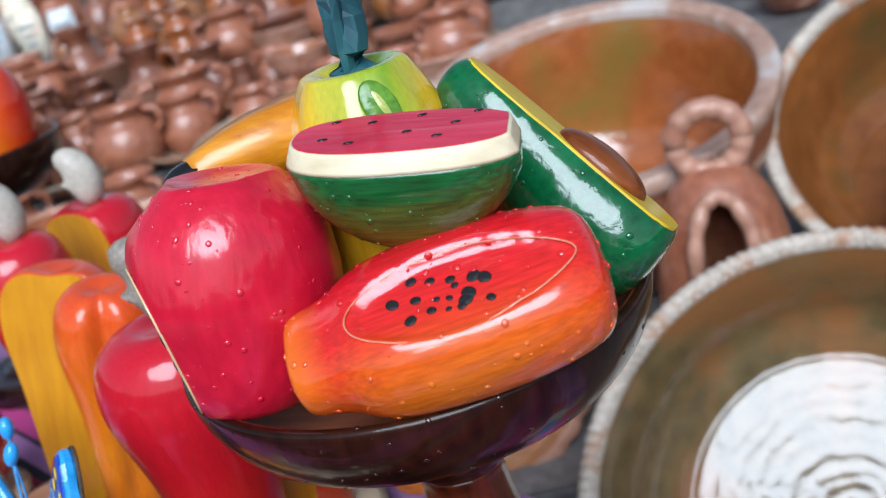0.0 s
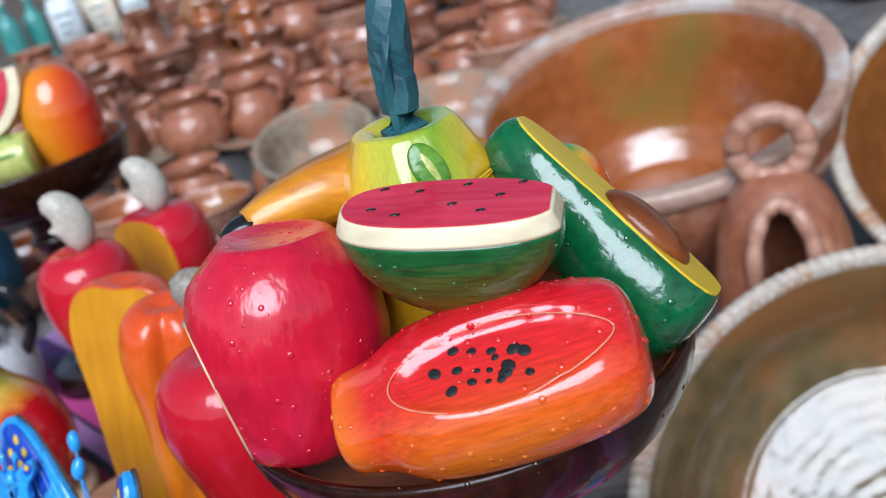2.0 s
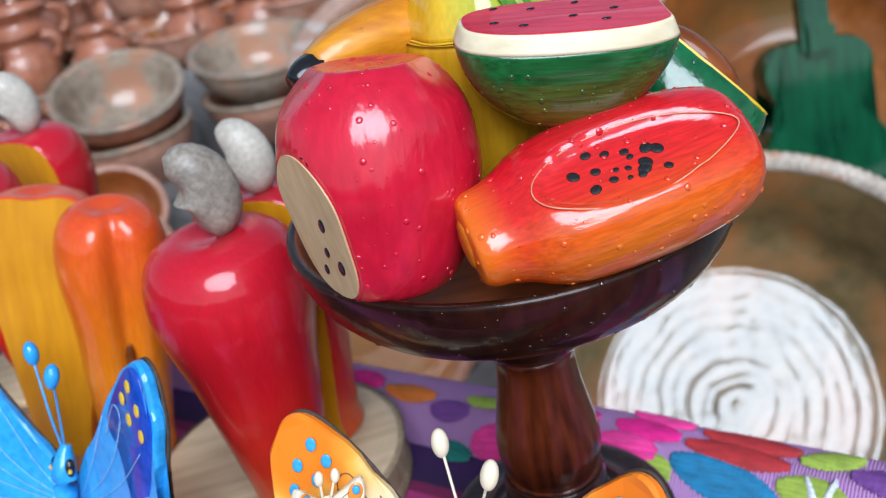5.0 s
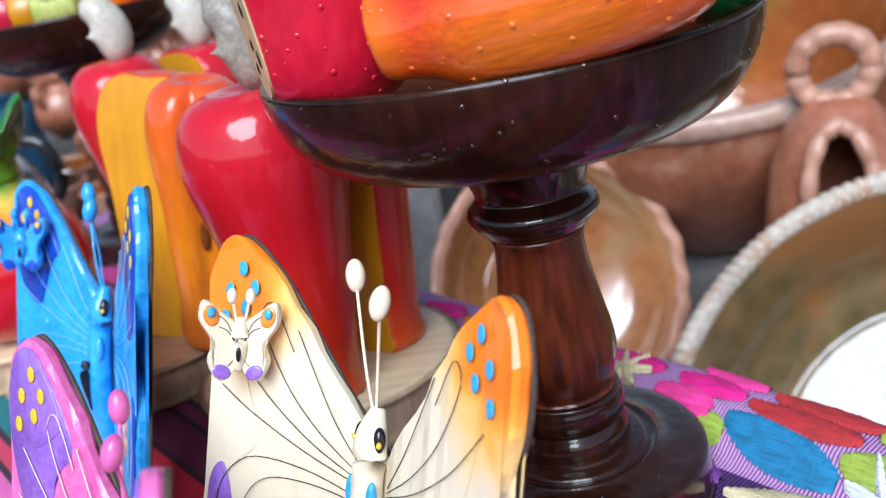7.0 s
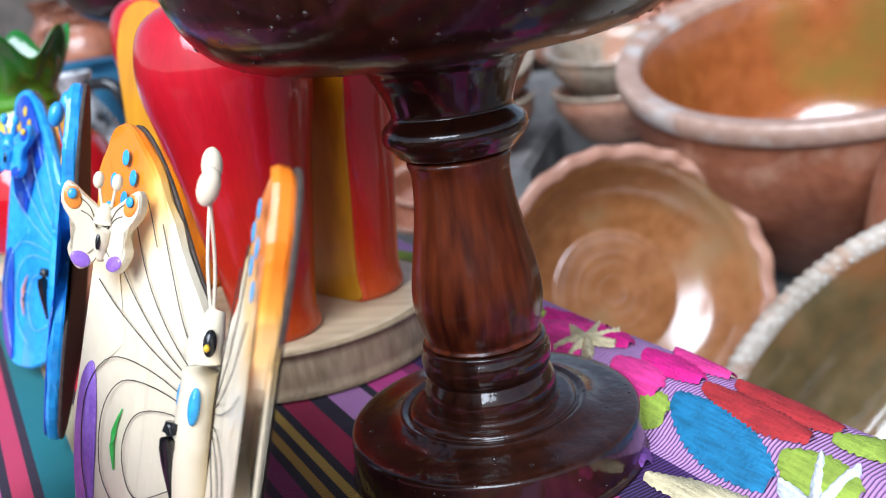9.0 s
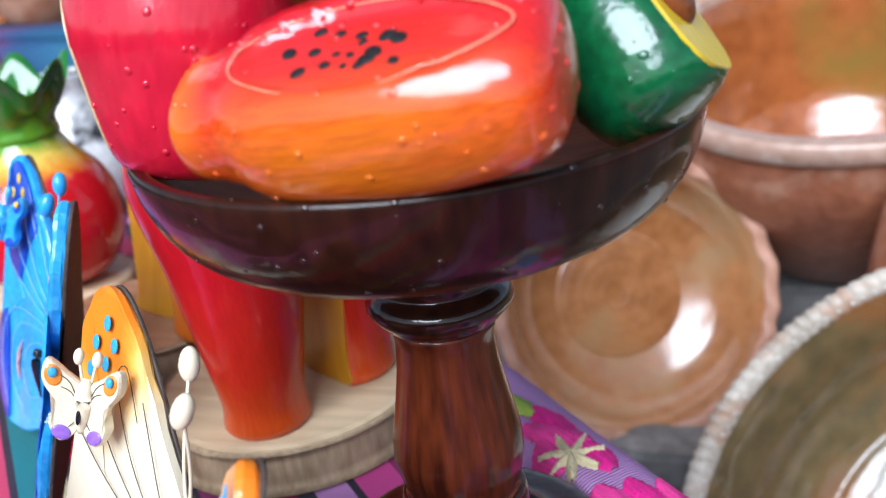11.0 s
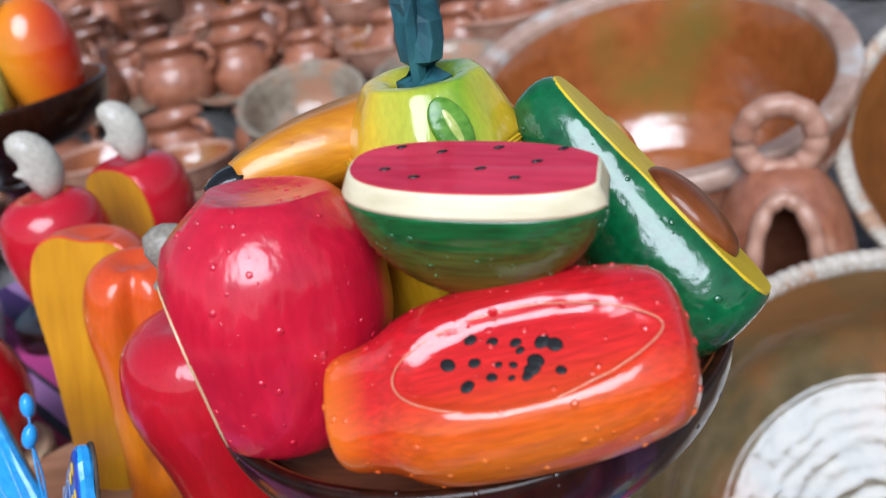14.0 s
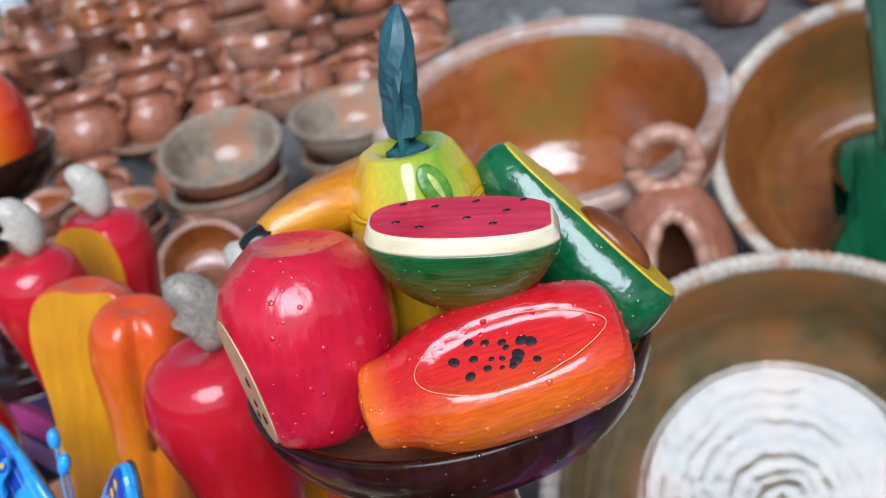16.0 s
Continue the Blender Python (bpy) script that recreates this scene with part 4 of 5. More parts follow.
# ---- carved cashew fruit on pale discs ----
def wood_disc(x, y, r, label, face="pale_wood"):
    ob = thing("wooden_disc", label, "stand", pose(x, y, 0.001), "wooden discs")
    part("top", lathe([(0, 0.031), (r - 0.004, 0.031), (r - 0.001, 0.030), (r - 0.001, 0.028), (0, 0.028)], 80, 1), M[face], ob, "smooth pale wood face" if face == "pale_wood" else "smooth reddish wood face", False)
    part("edge", lathe([(0, 0.0), (r - 0.002, 0.0), (r, 0.003), (r + 0.001, 0.015), (r, 0.027), (r - 0.002, 0.0285), (0, 0.0285)], 80, 2, lambda a, q, z: (q * (1 + 0.006 * math.sin(3 * a)), z)), M["bark_edge"], ob, "sawn rough edge")
    return ob


wood_disc(-0.160, 0.135, 0.087, "round pale wooden disc under carved cashew fruit")
wood_disc(-0.330, 0.222, 0.078, "round reddish wooden disc under carved mango halves", "red_wood")
wood_disc(-0.322, 0.384, 0.080, "round pale wooden disc under red cashew carvings")


def nut(parent, at, turn, mat, size=1.0):
    """A kidney: a bent body, thick at the foot and blunt at the tip."""
    pts, rad = [], []
    for i in range(15):
        q = i / 14
        a = radians(-72 + 185 * q)
        pts.append(((-0.010 + 0.0155 * math.cos(a)) * size, 0, (0.031 + 0.0225 * math.sin(a)) * size))
        rad.append(max(0.0012, 0.0265 * size * (1 - abs(2 * q - 1) ** 2.8) ** 0.5 * (1 - 0.30 * q)))
    bm = bmesh.new()
    rings = []
    for i, (p, r) in enumerate(zip(pts, rad)):
        a = radians(-72 + 185 * i / 14)
        out = Vector((math.cos(a), 0, math.sin(a)))
        rings.append([bm.verts.new(Vector(p) + out * r * math.cos(2 * math.pi * k / 20) + Vector((0, 1, 0)) * r * 0.85 * math.sin(2 * math.pi * k / 20)) for k in range(20)])
    for a, b in zip(rings, rings[1:]):
        for k in range(20):
            bm.faces.new((a[k], a[(k + 1) % 20], b[(k + 1) % 20], b[k]))
    bm.faces.new(rings[0])
    bm.faces.new(rings[-1])
    bmesh.ops.recalc_face_normals(bm, faces=bm.faces)
    part("nut", bm, mat, parent, "grey-beige kidney shaped nut", True, pose(*at, 0, 0, turn))


def cashew(x, y, h, r, turn, colour, cut=None, nut_turn=None, nut_mat="nut", lean=0, groove=False, low=0.55, z=0.0322, nut_size=1.0, label="", side=0):
    """A tall carved fruit: broad shoulders, tapering foot; cut is the bearing of a flat yellow face, in degrees, and its depth."""
    ob = thing("cashew_carving", label, "wooden carving", pose(x, y, z, lean, side, turn), "cashew carvings")
    bm = lathe([(0, 0), (r * low, 0.0), (r * low * 1.03, 0.10 * h), (r * (low * 0.6 + 0.40), 0.38 * h), (r * (low * 0.25 + 0.70), 0.56 * h), (r, 0.76 * h), (r * 0.975, 0.88 * h), (r * 0.82, 0.96 * h), (r * 0.50, h), (r * 0.15, 0.99 * h), (0, 0.985 * h)], 56, 5,
               lambda a, q, zz: (q * (1 - (0.30 * math.exp(-((a - 4.9) / 0.28) ** 2) if groove and zz > 0.2 * h else 0)), zz))
    if cut:
        n = Vector((math.cos(radians(cut[0])), math.sin(radians(cut[0])), 0))
        res = bmesh.ops.bisect_plane(bm, geom=bm.verts[:] + bm.edges[:] + bm.faces[:], plane_co=n * cut[1], plane_no=n, clear_outer=True)
        rim = [e for e in res["geom_cut"] if isinstance(e, bmesh.types.BMEdge)]
        loop = {v for e in rim for v in e.verts}
        mid = sum((v.co for v in loop), Vector()) / len(loop)
        side = Vector((-n.y, n.x, 0))
        ring = sorted((v.co.copy() for v in loop), key=lambda c: math.atan2((c - mid).z, (c - mid).dot(side)))
        bmesh.ops.holes_fill(bm, edges=rim)
        face = bmesh.new()
        face.faces.new([face.verts.new(mid + (c - mid) * 0.985 + n * 0.0012) for c in ring])
        ext = bmesh.ops.extrude_face_region(face, geom=face.faces[:])
        bmesh.ops.translate(face, vec=-n * 0.002, verts=[v for v in ext["geom"] if isinstance(v, bmesh.types.BMVert)])
        bmesh.ops.recalc_face_normals(face, faces=face.faces)
        part("cut_face", face, M["yellow_cut"], ob, "flat yellow painted face", False)
    part("body", bm, M[colour], ob)
    if nut_turn is not None:
        nut(ob, (0, 0, h * 0.985), nut_turn, M[nut_mat], nut_size)
    return ob


cashew(-0.151, 0.083, 0.196, 0.048, 0, "cashew_red", None, 12, low=0.52, nut_size=0.82, label="tall red carved cashew fruit with a grey nut on top")
cashew(-0.124, 0.150, 0.190, 0.046, 0, "cashew_red", (243, 0.018), -20, "nut_pale", low=0.62, nut_size=0.72, label="red carved cashew fruit with a flat yellow face")
mango = cashew(-0.258, 0.198, 0.199, 0.036, 0, "cashew_orange", None, None, groove=True, low=0.70, lean=5, side=12, label="orange carved mango with a deep groove")
part("knot", ellipsoid(0.0035, 0.0030, 0.012, 14, 10), M["pit"], mango, "dark brown knot in the groove", True, pose(0.0245 * math.cos(4.9), 0.0245 * math.sin(4.9), 0.095))
cashew(-0.312, 0.222, 0.203, 0.043, 0, "cashew_orange", (262, 0.010), None, low=0.50, z=0.0322, lean=-4, side=13, label="halved orange carving with a flat yellow face")
cashew(-0.335, 0.322, 0.204, 0.042, 0, "cashew_red", None, 20, "nut_pale", low=0.45, z=0.033, nut_size=0.8, label="red carved cashew fruit with a pale nut")
cashew(-0.300, 0.418, 0.195, 0.046, 0, "cashew_red", (240, 0.024), 5, "nut_pale", low=0.5, z=0.033, nut_size=0.8, label="red cashew carving with a broad yellow stripe")


# ---- clay butterflies ----
WING = [(0.0, 0.100), (0.028, 0.132), (0.056, 0.168), (0.078, 0.187), (0.090, 0.186), (0.097, 0.172), (0.099, 0.150), (0.090, 0.122), (0.064, 0.095), (0.082, 0.087), (0.096, 0.070), (0.096, 0.040), (0.088, 0.012), (0.072, 0.001), (0.050, 0.004), (0.022, 0.018), (0.0, 0.030)]
VEINS = [[(0.008, 0.088), (0.035, 0.100), (0.062, 0.118), (0.084, 0.140)], [(0.008, 0.090), (0.032, 0.106), (0.052, 0.126), (0.066, 0.152), (0.060, 0.160), (0.048, 0.140)], [(0.008, 0.092), (0.024, 0.112), (0.036, 0.132), (0.046, 0.150)], [(0.008, 0.086), (0.040, 0.096), (0.070, 0.108), (0.088, 0.118)],
         [(0.006, 0.080), (0.040, 0.088), (0.072, 0.086), (0.088, 0.066), (0.086, 0.036), (0.074, 0.012)], [(0.006, 0.078), (0.036, 0.082), (0.062, 0.078), (0.074, 0.060), (0.070, 0.034), (0.052, 0.020)], [(0.006, 0.074), (0.030, 0.074), (0.050, 0.066), (0.056, 0.048), (0.044, 0.032), (0.020, 0.044)]]


def wing_outline(k=1.0):
    pts = catmull([(x, 0, z) for x, z in WING], 4)
    return [(p.x * k, p.z * k) for p in pts]


def airbrush(base, tip, tint, k):
    """Cream paint into which amber and orange are sprayed from the wing's tip."""
    m = base.copy()
    n, l = m.node_tree.nodes, m.node_tree.links
    socket = n["Principled BSDF"].inputs["Base Color"]
    co = n.new("ShaderNodeTexCoord")
    nz = n.new("ShaderNodeTexNoise")
    nz.inputs["Scale"].default_value = 50
    l.new(co.outputs["Object"], nz.inputs[0])
    for colour, near, far in (((0.92, 0.50, 0.08), 0.024, 0.060), ((0.86, 0.20, 0.015), 0.014, 0.041)):
        dist = n.new("ShaderNodeVectorMath")
        dist.operation = "DISTANCE"
        dist.inputs[1].default_value = (0.086 * k, 0, 0.172 * k)
        l.new(co.outputs["Object"], dist.inputs[0])
        wob = n.new("ShaderNodeMath")
        wob.operation = "MULTIPLY_ADD"
        wob.inputs[1].default_value = 0.03
        l.new(nz.outputs[0], wob.inputs[0])
        l.new(dist.outputs["Value"], wob.inputs[2])
        rg = n.new("ShaderNodeMapRange")
        rg.interpolation_type = "SMOOTHSTEP"
        rg.inputs["From Min"].default_value, rg.inputs["From Max"].default_value = near + 0.015, far + 0.015
        rg.inputs["To Min"].default_value, rg.inputs["To Max"].default_value = 1, 0
        l.new(wob.outputs[0], rg.inputs[0])
        mix = n.new("ShaderNodeMix")
        mix.data_type = "RGBA"
        mix.inputs["B"].default_value = (*colour, 1)
        l.new(rg.outputs[0], mix.inputs["Factor"])
        l.new(socket.links[0].from_socket, mix.inputs["A"])
        l.new(mix.outputs["Result"], socket)
    return m


def butterfly(at, lean, left, right, base, tip, tint, dots, line, low, stripe, body_mat, ball_mat, k=1.0, small=True, label="", spans=(1.0, 1.0), tall=(1.0, 1.0)):
    """Two thick painted wings on a body, dots, veins, feelers on wires, and a small butterfly on one wing. left, right: bearings of the wings."""
    ob = thing("clay_butterfly", label, "butterfly", Matrix.Translation(at) @ Matrix.Rotation(radians(lean), 4, Vector((math.cos(radians((left + right) / 2 + 90)), math.sin(radians((left + right) / 2 + 90)), 0))), "clay butterflies")
    for side, bearing in (("left", left), ("right", right)):
        x = Vector((math.cos(radians(bearing)), math.sin(radians(bearing)), 0))
        front = Vector((0, 0, 1)).cross(x)
        if front.y > 0:
            front = -front
        y = -front
        flip = x.cross(y).z < 0
        m = basis(x * spans[side == "right"], y, Vector((0, 0, 1)) * tall[side == "right"], (0, 0, 0))
        bm = slab([(a, b) for a, b in wing_outline(k)], 0.0065, 0.0012)
        rand_verts(bm, 0.0022, 70)
        bmesh.ops.recalc_face_normals(bm, faces=bm.faces)
        wing = part("wing", bm, airbrush(base, tip, tint, k) if base is M["cream_paint"] else base, ob, "", False, m)
        part("wing_back", slab([(a * 1.004, b) for a, b in wing_outline(k)], 0.0020, 0.0006), M["bare_back"], wing, "dark bare clay back", False, pose(0, 0.0041, 0))
        f = -0.0040

        def patch(pts, mat, name, lift, lab=""):
            o = [(p.x, p.z) for p in catmull([(a * k, 0, b * k) for a, b in pts], 5, True)]
            b2 = slab(o, 0.0010, 0.0004)
            part(name, b2, mat, wing, lab, True, pose(0, f - lift, 0))
        if base is not M["cream_paint"]:
            patch([(0.050, 0.150), (0.074, 0.181), (0.088, 0.183), (0.095, 0.170), (0.096, 0.150), (0.088, 0.120), (0.072, 0.106), (0.066, 0.116), (0.060, 0.134)], tint, "tip_shade", -0.0006, "soft colour behind the tip")
            patch([(0.058, 0.158), (0.076, 0.182), (0.088, 0.182), (0.093, 0.168), (0.093, 0.152), (0.080, 0.142), (0.068, 0.146)], tip, "tip_patch", -0.0002, "coloured wing tip")
        patch([(0.086, 0.080), (0.094, 0.070), (0.094, 0.040), (0.086, 0.014), (0.074, 0.004), (0.076, 0.030), (0.080, 0.060)], low, "corner_patch", -0.0002, "coloured lower corner")
        for dx, dz in ((0.071, 0.166), (0.078, 0.174), (0.085, 0.163), (0.076, 0.156), (0.087, 0.150)):
            part("dot", ellipsoid(0.0026 * k, 0.0006, 0.0036 * k, 14, 8), dots, wing, "round painted dot", True, pose(dx * k, f - 0.0007, dz * k))
        for v in VEINS:
            part("vein", tube([(a * k, f - 0.0006 if i else f + 0.0004, b * k) for i, (a, b) in enumerate(v)], 0.00024, 5, 5), line, wing, "thin painted line")
        part("crescent", tube([(0.060 * k, f, 0.066 * k), (0.064 * k, f - 0.0003, 0.052 * k), (0.061 * k, f, 0.038 * k)], [0.0005, 0.0016, 0.0005], 6, 5, 0.4), stripe, wing, "painted crescent")
    fr = -Vector((math.cos(radians((left + right) / 2)), math.sin(radians((left + right) / 2)), 0))
    if fr.y > 0:
        fr = -fr
    c, s = fr.x, fr.y
    P = lambda d, z: (c * d * k, s * d * k, z * k)
    part("body", tube([P(0.004, 0.018), P(0.008, 0.040), P(0.011, 0.065), P(0.011, 0.090), P(0.010, 0.109), P(0.007, 0.122)], [0.003, 0.0062, 0.0072, 0.0065, 0.0070, 0.003], 14, 5), body_mat, ob, "rounded body")
    tx, ty = -s, c
    for q in (-1, 1):
        e = Vector((c * 0.0108 + tx * 0.0058 * q, s * 0.0108 + ty * 0.0058 * q, 0.110)) * k
        eye = part("eye", ellipsoid(0.0028 * k, 0.0028 * k, 0.0056 * k, 14, 10), M["black"], ob, "black eye", True, Matrix.Translation(e))
        part("iris", ellipsoid(0.0012 * k, 0.0012 * k, 0.0015 * k, 10, 8), M["yellow_dot"], eye, "yellow iris", True, Matrix.Translation(Vector((c * 0.0018 + tx * 0.0022 * q, s * 0.0018 + ty * 0.0022 * q, -0.0012)) * k))
        part("cheek", ellipsoid(0.0024 * k, 0.0024 * k, 0.0075 * k, 12, 8), M["blue_dot"], ob, "blue painted stripe", True, Matrix.Translation(Vector((c * 0.0140 + tx * 0.0066 * q, s * 0.0140 + ty * 0.0066 * q, 0.086)) * k))
        top = Vector((c * (0.0165 + 0.0055 * q) + tx * 0.0150 * q, s * (0.0165 + 0.0055 * q) + ty * 0.0150 * q, 0.172 - 0.003 * q)) * k
        part("feeler", tube([P(0.008, 0.114), tuple(Vector(P(0.012, 0.140)) + Vector((tx, ty, 0)) * 0.004 * q), tuple(top)], 0.00075, 6, 5), ball_mat, ob, "thin wire feeler")
        part("feeler_ball", ellipsoid(0.0042 * k, 0.0042 * k, 0.0072 * k, 14, 10), ball_mat, ob, "painted oval ball", True, Matrix.Translation(top) @ pose(0, 0, 0, 0, 8 * q, 0))
    part("mouth", tube([P(0.019, 0.078), P(0.020, 0.068), P(0.016, 0.048)], [0.0028, 0.0030, 0.0008], 8, 4), M["black"], ob, "black painted drop")
    if small:
        x = Vector((math.cos(radians(left)), math.sin(radians(left)), 0))
        cpos = x * 0.064 * k + fr * 0.018 + Vector((0, 0, 0.140 * k))
        kid = part("small_butterfly", tube([(0, 0, -0.014), (0, -0.002, -0.004), (0, -0.002, 0.006), (0, 0, 0.013)], [0.002, 0.0042, 0.0045, 0.002], 10, 4), body_mat, ob, "small clay butterfly stuck on the wing", True, frame_of((0.96, 0.22, 0), (0, 0, 1), cpos) @ Matrix.Scale(0.86, 4))
        for q in (-1, 1):
            o = [(p.x * q, p.z) for p in catmull([(0, 0, 0.006), (0.010, 0, 0.016), (0.019, 0, 0.022), (0.021, 0, 0.012), (0.014, 0, 0.0), (0.016, 0, -0.010), (0.010, 0, -0.019), (0.002, 0, -0.012)], 4, True)]
            part("small_wing", slab(o, 0.006, 0.001), base, kid, "", False, pose(0, 0.002, 0, 0, 0, -22 * q))
            part("small_tip", ellipsoid(0.0040, 0.0008, 0.0056, 14, 8), tip, kid, "coloured tip", True, pose(0, 0.002, 0, 0, 0, -22 * q) @ pose(0.0160 * q, -0.0030, 0.0145, 0, 20 * q, 0))
            part("small_corner", ellipsoid(0.0050, 0.0008, 0.0036, 14, 8), low, kid, "coloured corner", True, pose(0, 0.002, 0, 0, 0, -22 * q) @ pose(0.0098 * q, -0.0030, -0.0140, 0, -30 * q, 0))
            part("small_dot", ellipsoid(0.0022, 0.0010, 0.0026, 10, 6), dots, kid, "painted dot", True, pose(0, 0.002, 0, 0, 0, -22 * q) @ pose(0.0165 * q, -0.0046, 0.0165))
            for dx, dz in ((0.013, 0.015), (0.012, 0.009), (0.007, -0.011)):
                part("small_vein", tube([(0.003 * q, -0.0034, -0.001), (dx * 0.6 * q, -0.0034, dz * 0.7), (dx * q, -0.0034, dz)], 0.0002, 5, 3), line, kid, "thin painted line", True, pose(0, 0.002, 0, 0, 0, -22 * q))
            part("small_feeler", tube([(0.002 * q, 0, 0.010), (0.004 * q, -0.002, 0.022)], [0.0008, 0.0008], 6, 3), ball_mat, kid, "tiny feeler")
            part("small_ball", ellipsoid(0.0026, 0.0026, 0.0042, 10, 8), ball_mat, kid, "tiny ball", True, pose(0.0045 * q, -0.002, 0.024))
        part("small_mouth", ellipsoid(0.0014, 0.0012, 0.0045, 10, 6), M["black"], kid, "black mark", True, pose(0, -0.0058, -0.004))
    return ob


butterfly((-0.0935, -0.130, 0.0025), 20, 155, -58, M["cream_paint"], M["orange_paint"], M["amber_paint"], M["blue_dot"], M["ink"], M["purple"], M["green_line"], M["cream_paint"], M["cream_paint"], 0.985, spans=(1.03, 1.02), tall=(0.98, 0.97), label="cream clay butterfly with orange tips and blue dots")
butterfly((-0.291, 0.056, 0.0025), 18, 153, -59, M["sky_paint"], M["royal"], M["royal"], M["yellow_dot"], M["pale_blue"], M["royal"], M["salmon"], M["sky_paint"], M["sky_paint"], 1.04, spans=(1.0, 1.06), tall=(0.95, 1.0), label="bright blue clay butterfly with yellow dots")
butterfly((-0.171, -0.190, 0.0025), 18, 150, -70, M["pink_paint"], M["purple"], M["purple"], M["yellow_dot"], M["cream_paint"], M["purple"], M["salmon"], M["purple"], M["pink_paint"], 0.92, False, label="pink and purple clay butterfly with pink feelers")


# ---- pomegranate, second fruit stand, jug, folded cloth ----
def pomegranate(at):
    ob = thing("wooden_pomegranate", "red wooden pomegranate with a green crown on a pale disc", "wooden fruit", pose(*at))
    wave = lambda a, r, z: (r * (1 + (0.10 * math.cos(6 * a) if z > 0.125 else 0)), z + (0.010 * math.cos(6 * a) if z > 0.140 else 0))
    part("body", lathe([(0, 0), (0.026, 0.001), (0.046, 0.014), (0.056, 0.038), (0.056, 0.060), (0.048, 0.082), (0.033, 0.100), (0.026, 0.112), (0.024, 0.116), (0, 0.116)], 84, 4), M["pom"], ob, "red body with a yellow neck")
    part("crown", lathe([(0.0, 0.110), (0.0255, 0.112), (0.026, 0.124), (0.034, 0.140), (0.043, 0.156), (0.038, 0.152), (0.026, 0.130), (0.0, 0.122)], 84, 4, wave), M["pom"], ob, "green pointed crown")
    return ob


wood_disc(-0.452, 0.275, 0.062, "round pale wooden disc under the pomegranate")
pomegranate((-0.452, 0.275, 0.0325)).scale = (1.16, 1.16, 1.16)

fruit_stand(pose(-0.484, 0.585, 0.0, 0, 0, 40), "dark turned wooden fruit stand with painted fruit behind the cashews").scale = (1.0, 1.0, 1.13)
S2 = Matrix.Translation((-0.478, 0.585, 0.0)) @ Matrix.Scale(1.13, 4)
bm = lathe([(0, 0), (0.018, 0.001), (0.034, 0.016), (0.041, 0.040), (0.037, 0.062), (0.025, 0.076), (0.010, 0.082), (0, 0.080)], 40, 4)
M["pear"] = blend_material("persimmon paint", "X", [(-0.04, (0.82, 0.34, 0.02)), (0.0, (0.82, 0.22, 0.012)), (0.025, (0.78, 0.08, 0.012)), (0.04, (0.66, 0.02, 0.012))], 0.3, 0.9)
tagged(part("wooden_persimmon", bm, M["pear"], None, "", True, S2 @ pose(0.052, -0.012, 0.216) @ Matrix.Diagonal((0.88, 0.88, 1.3, 1))), "orange and red painted wooden persimmon in the fruit stand", "wooden fruit")
ob = thing("wooden_sugarcane", "red, yellow and green painted wooden cylinder in the stand", "wooden fruit", S2 @ pose(-0.085, -0.058, 0.252, 0, 90, 6))
for z0, z1, mt in ((0.0, 0.055, "melon_red"), (0.055, 0.075, "yellow_cut"), (0.075, 0.115, "leaf_lime")):
    part("segment", lathe([(0, z0), (0.0215, z0), (0.0222, z0 + 0.002), (0.0222, z1 - 0.002), (0.0215, z1), (0, z1)], 36, 1), M[mt], ob)
for a in (200, 250, 160):
    part("leaf_mark", ellipsoid(0.002, 0.003, 0.012, 10, 6), M["leaf_green"], ob, "green painted mark", True, pose(0.0215 * math.cos(radians(a)), 0.0215 * math.sin(radians(a)), 0.096))
ob = thing("wooden_melon_slice", "red watermelon slice with cream edge in the stand", "wooden fruit", S2 @ pose(-0.022, -0.030, 0.330, -6, 0, 8) @ Matrix.Scale(1.15, 4))
half = [(0.054 * math.cos(math.pi + math.pi * k / 24), 0.054 * math.sin(math.pi + math.pi * k / 24)) for k in range(25)]
part("rind", slab(half, 0.030, 0.001), M["melon_cream"], ob, "cream rind", False)
part("flesh", slab([(x * 0.84, z * 0.84 - 0.0005) for x, z in half], 0.0320, 0.001), M["melon_red"], ob, "red flesh", False)
for x, z in ((-0.02, -0.012), (0.0, -0.02), (0.018, -0.01), (0.008, -0.008), (-0.008, -0.028)):
    part("seed", ellipsoid(0.0014, 0.0008, 0.0024, 8, 6), M["black"], ob, "", True, pose(x, -0.0162, z))

ob = thing("ceramic_jug", "glossy black and white glazed ceramic jug", "jug", pose(-0.60, 0.52, 0.0))
part("body", lathe([(0, 0), (0.04, 0.0), (0.056, 0.03), (0.060, 0.07), (0.045, 0.115), (0.030, 0.145), (0.034, 0.168), (0.030, 0.166), (0.026, 0.145), (0.0, 0.12)], 48, 4), M["white_glaze"], ob)
part("handle", tube([(0.034, 0, 0.155), (0.066, 0, 0.150), (0.078, 0, 0.110), (0.056, 0, 0.075)], 0.007, 10, 5), M["black"], ob, "black handle")
bm = box(0.50, 0.18, 0.21, 0.02)
bmesh.ops.subdivide_edges(bm, edges=bm.edges[:], cuts=3, use_grid_fill=True)
rand_verts(bm, 0.02, 12)
tagged(part("folded_textile", bm, M["textile_blue"], None, "", True, pose(-1.10, 1.06, 0.050, 0, 0, -12)), "folded blue striped textile on a slate slab", "textile")


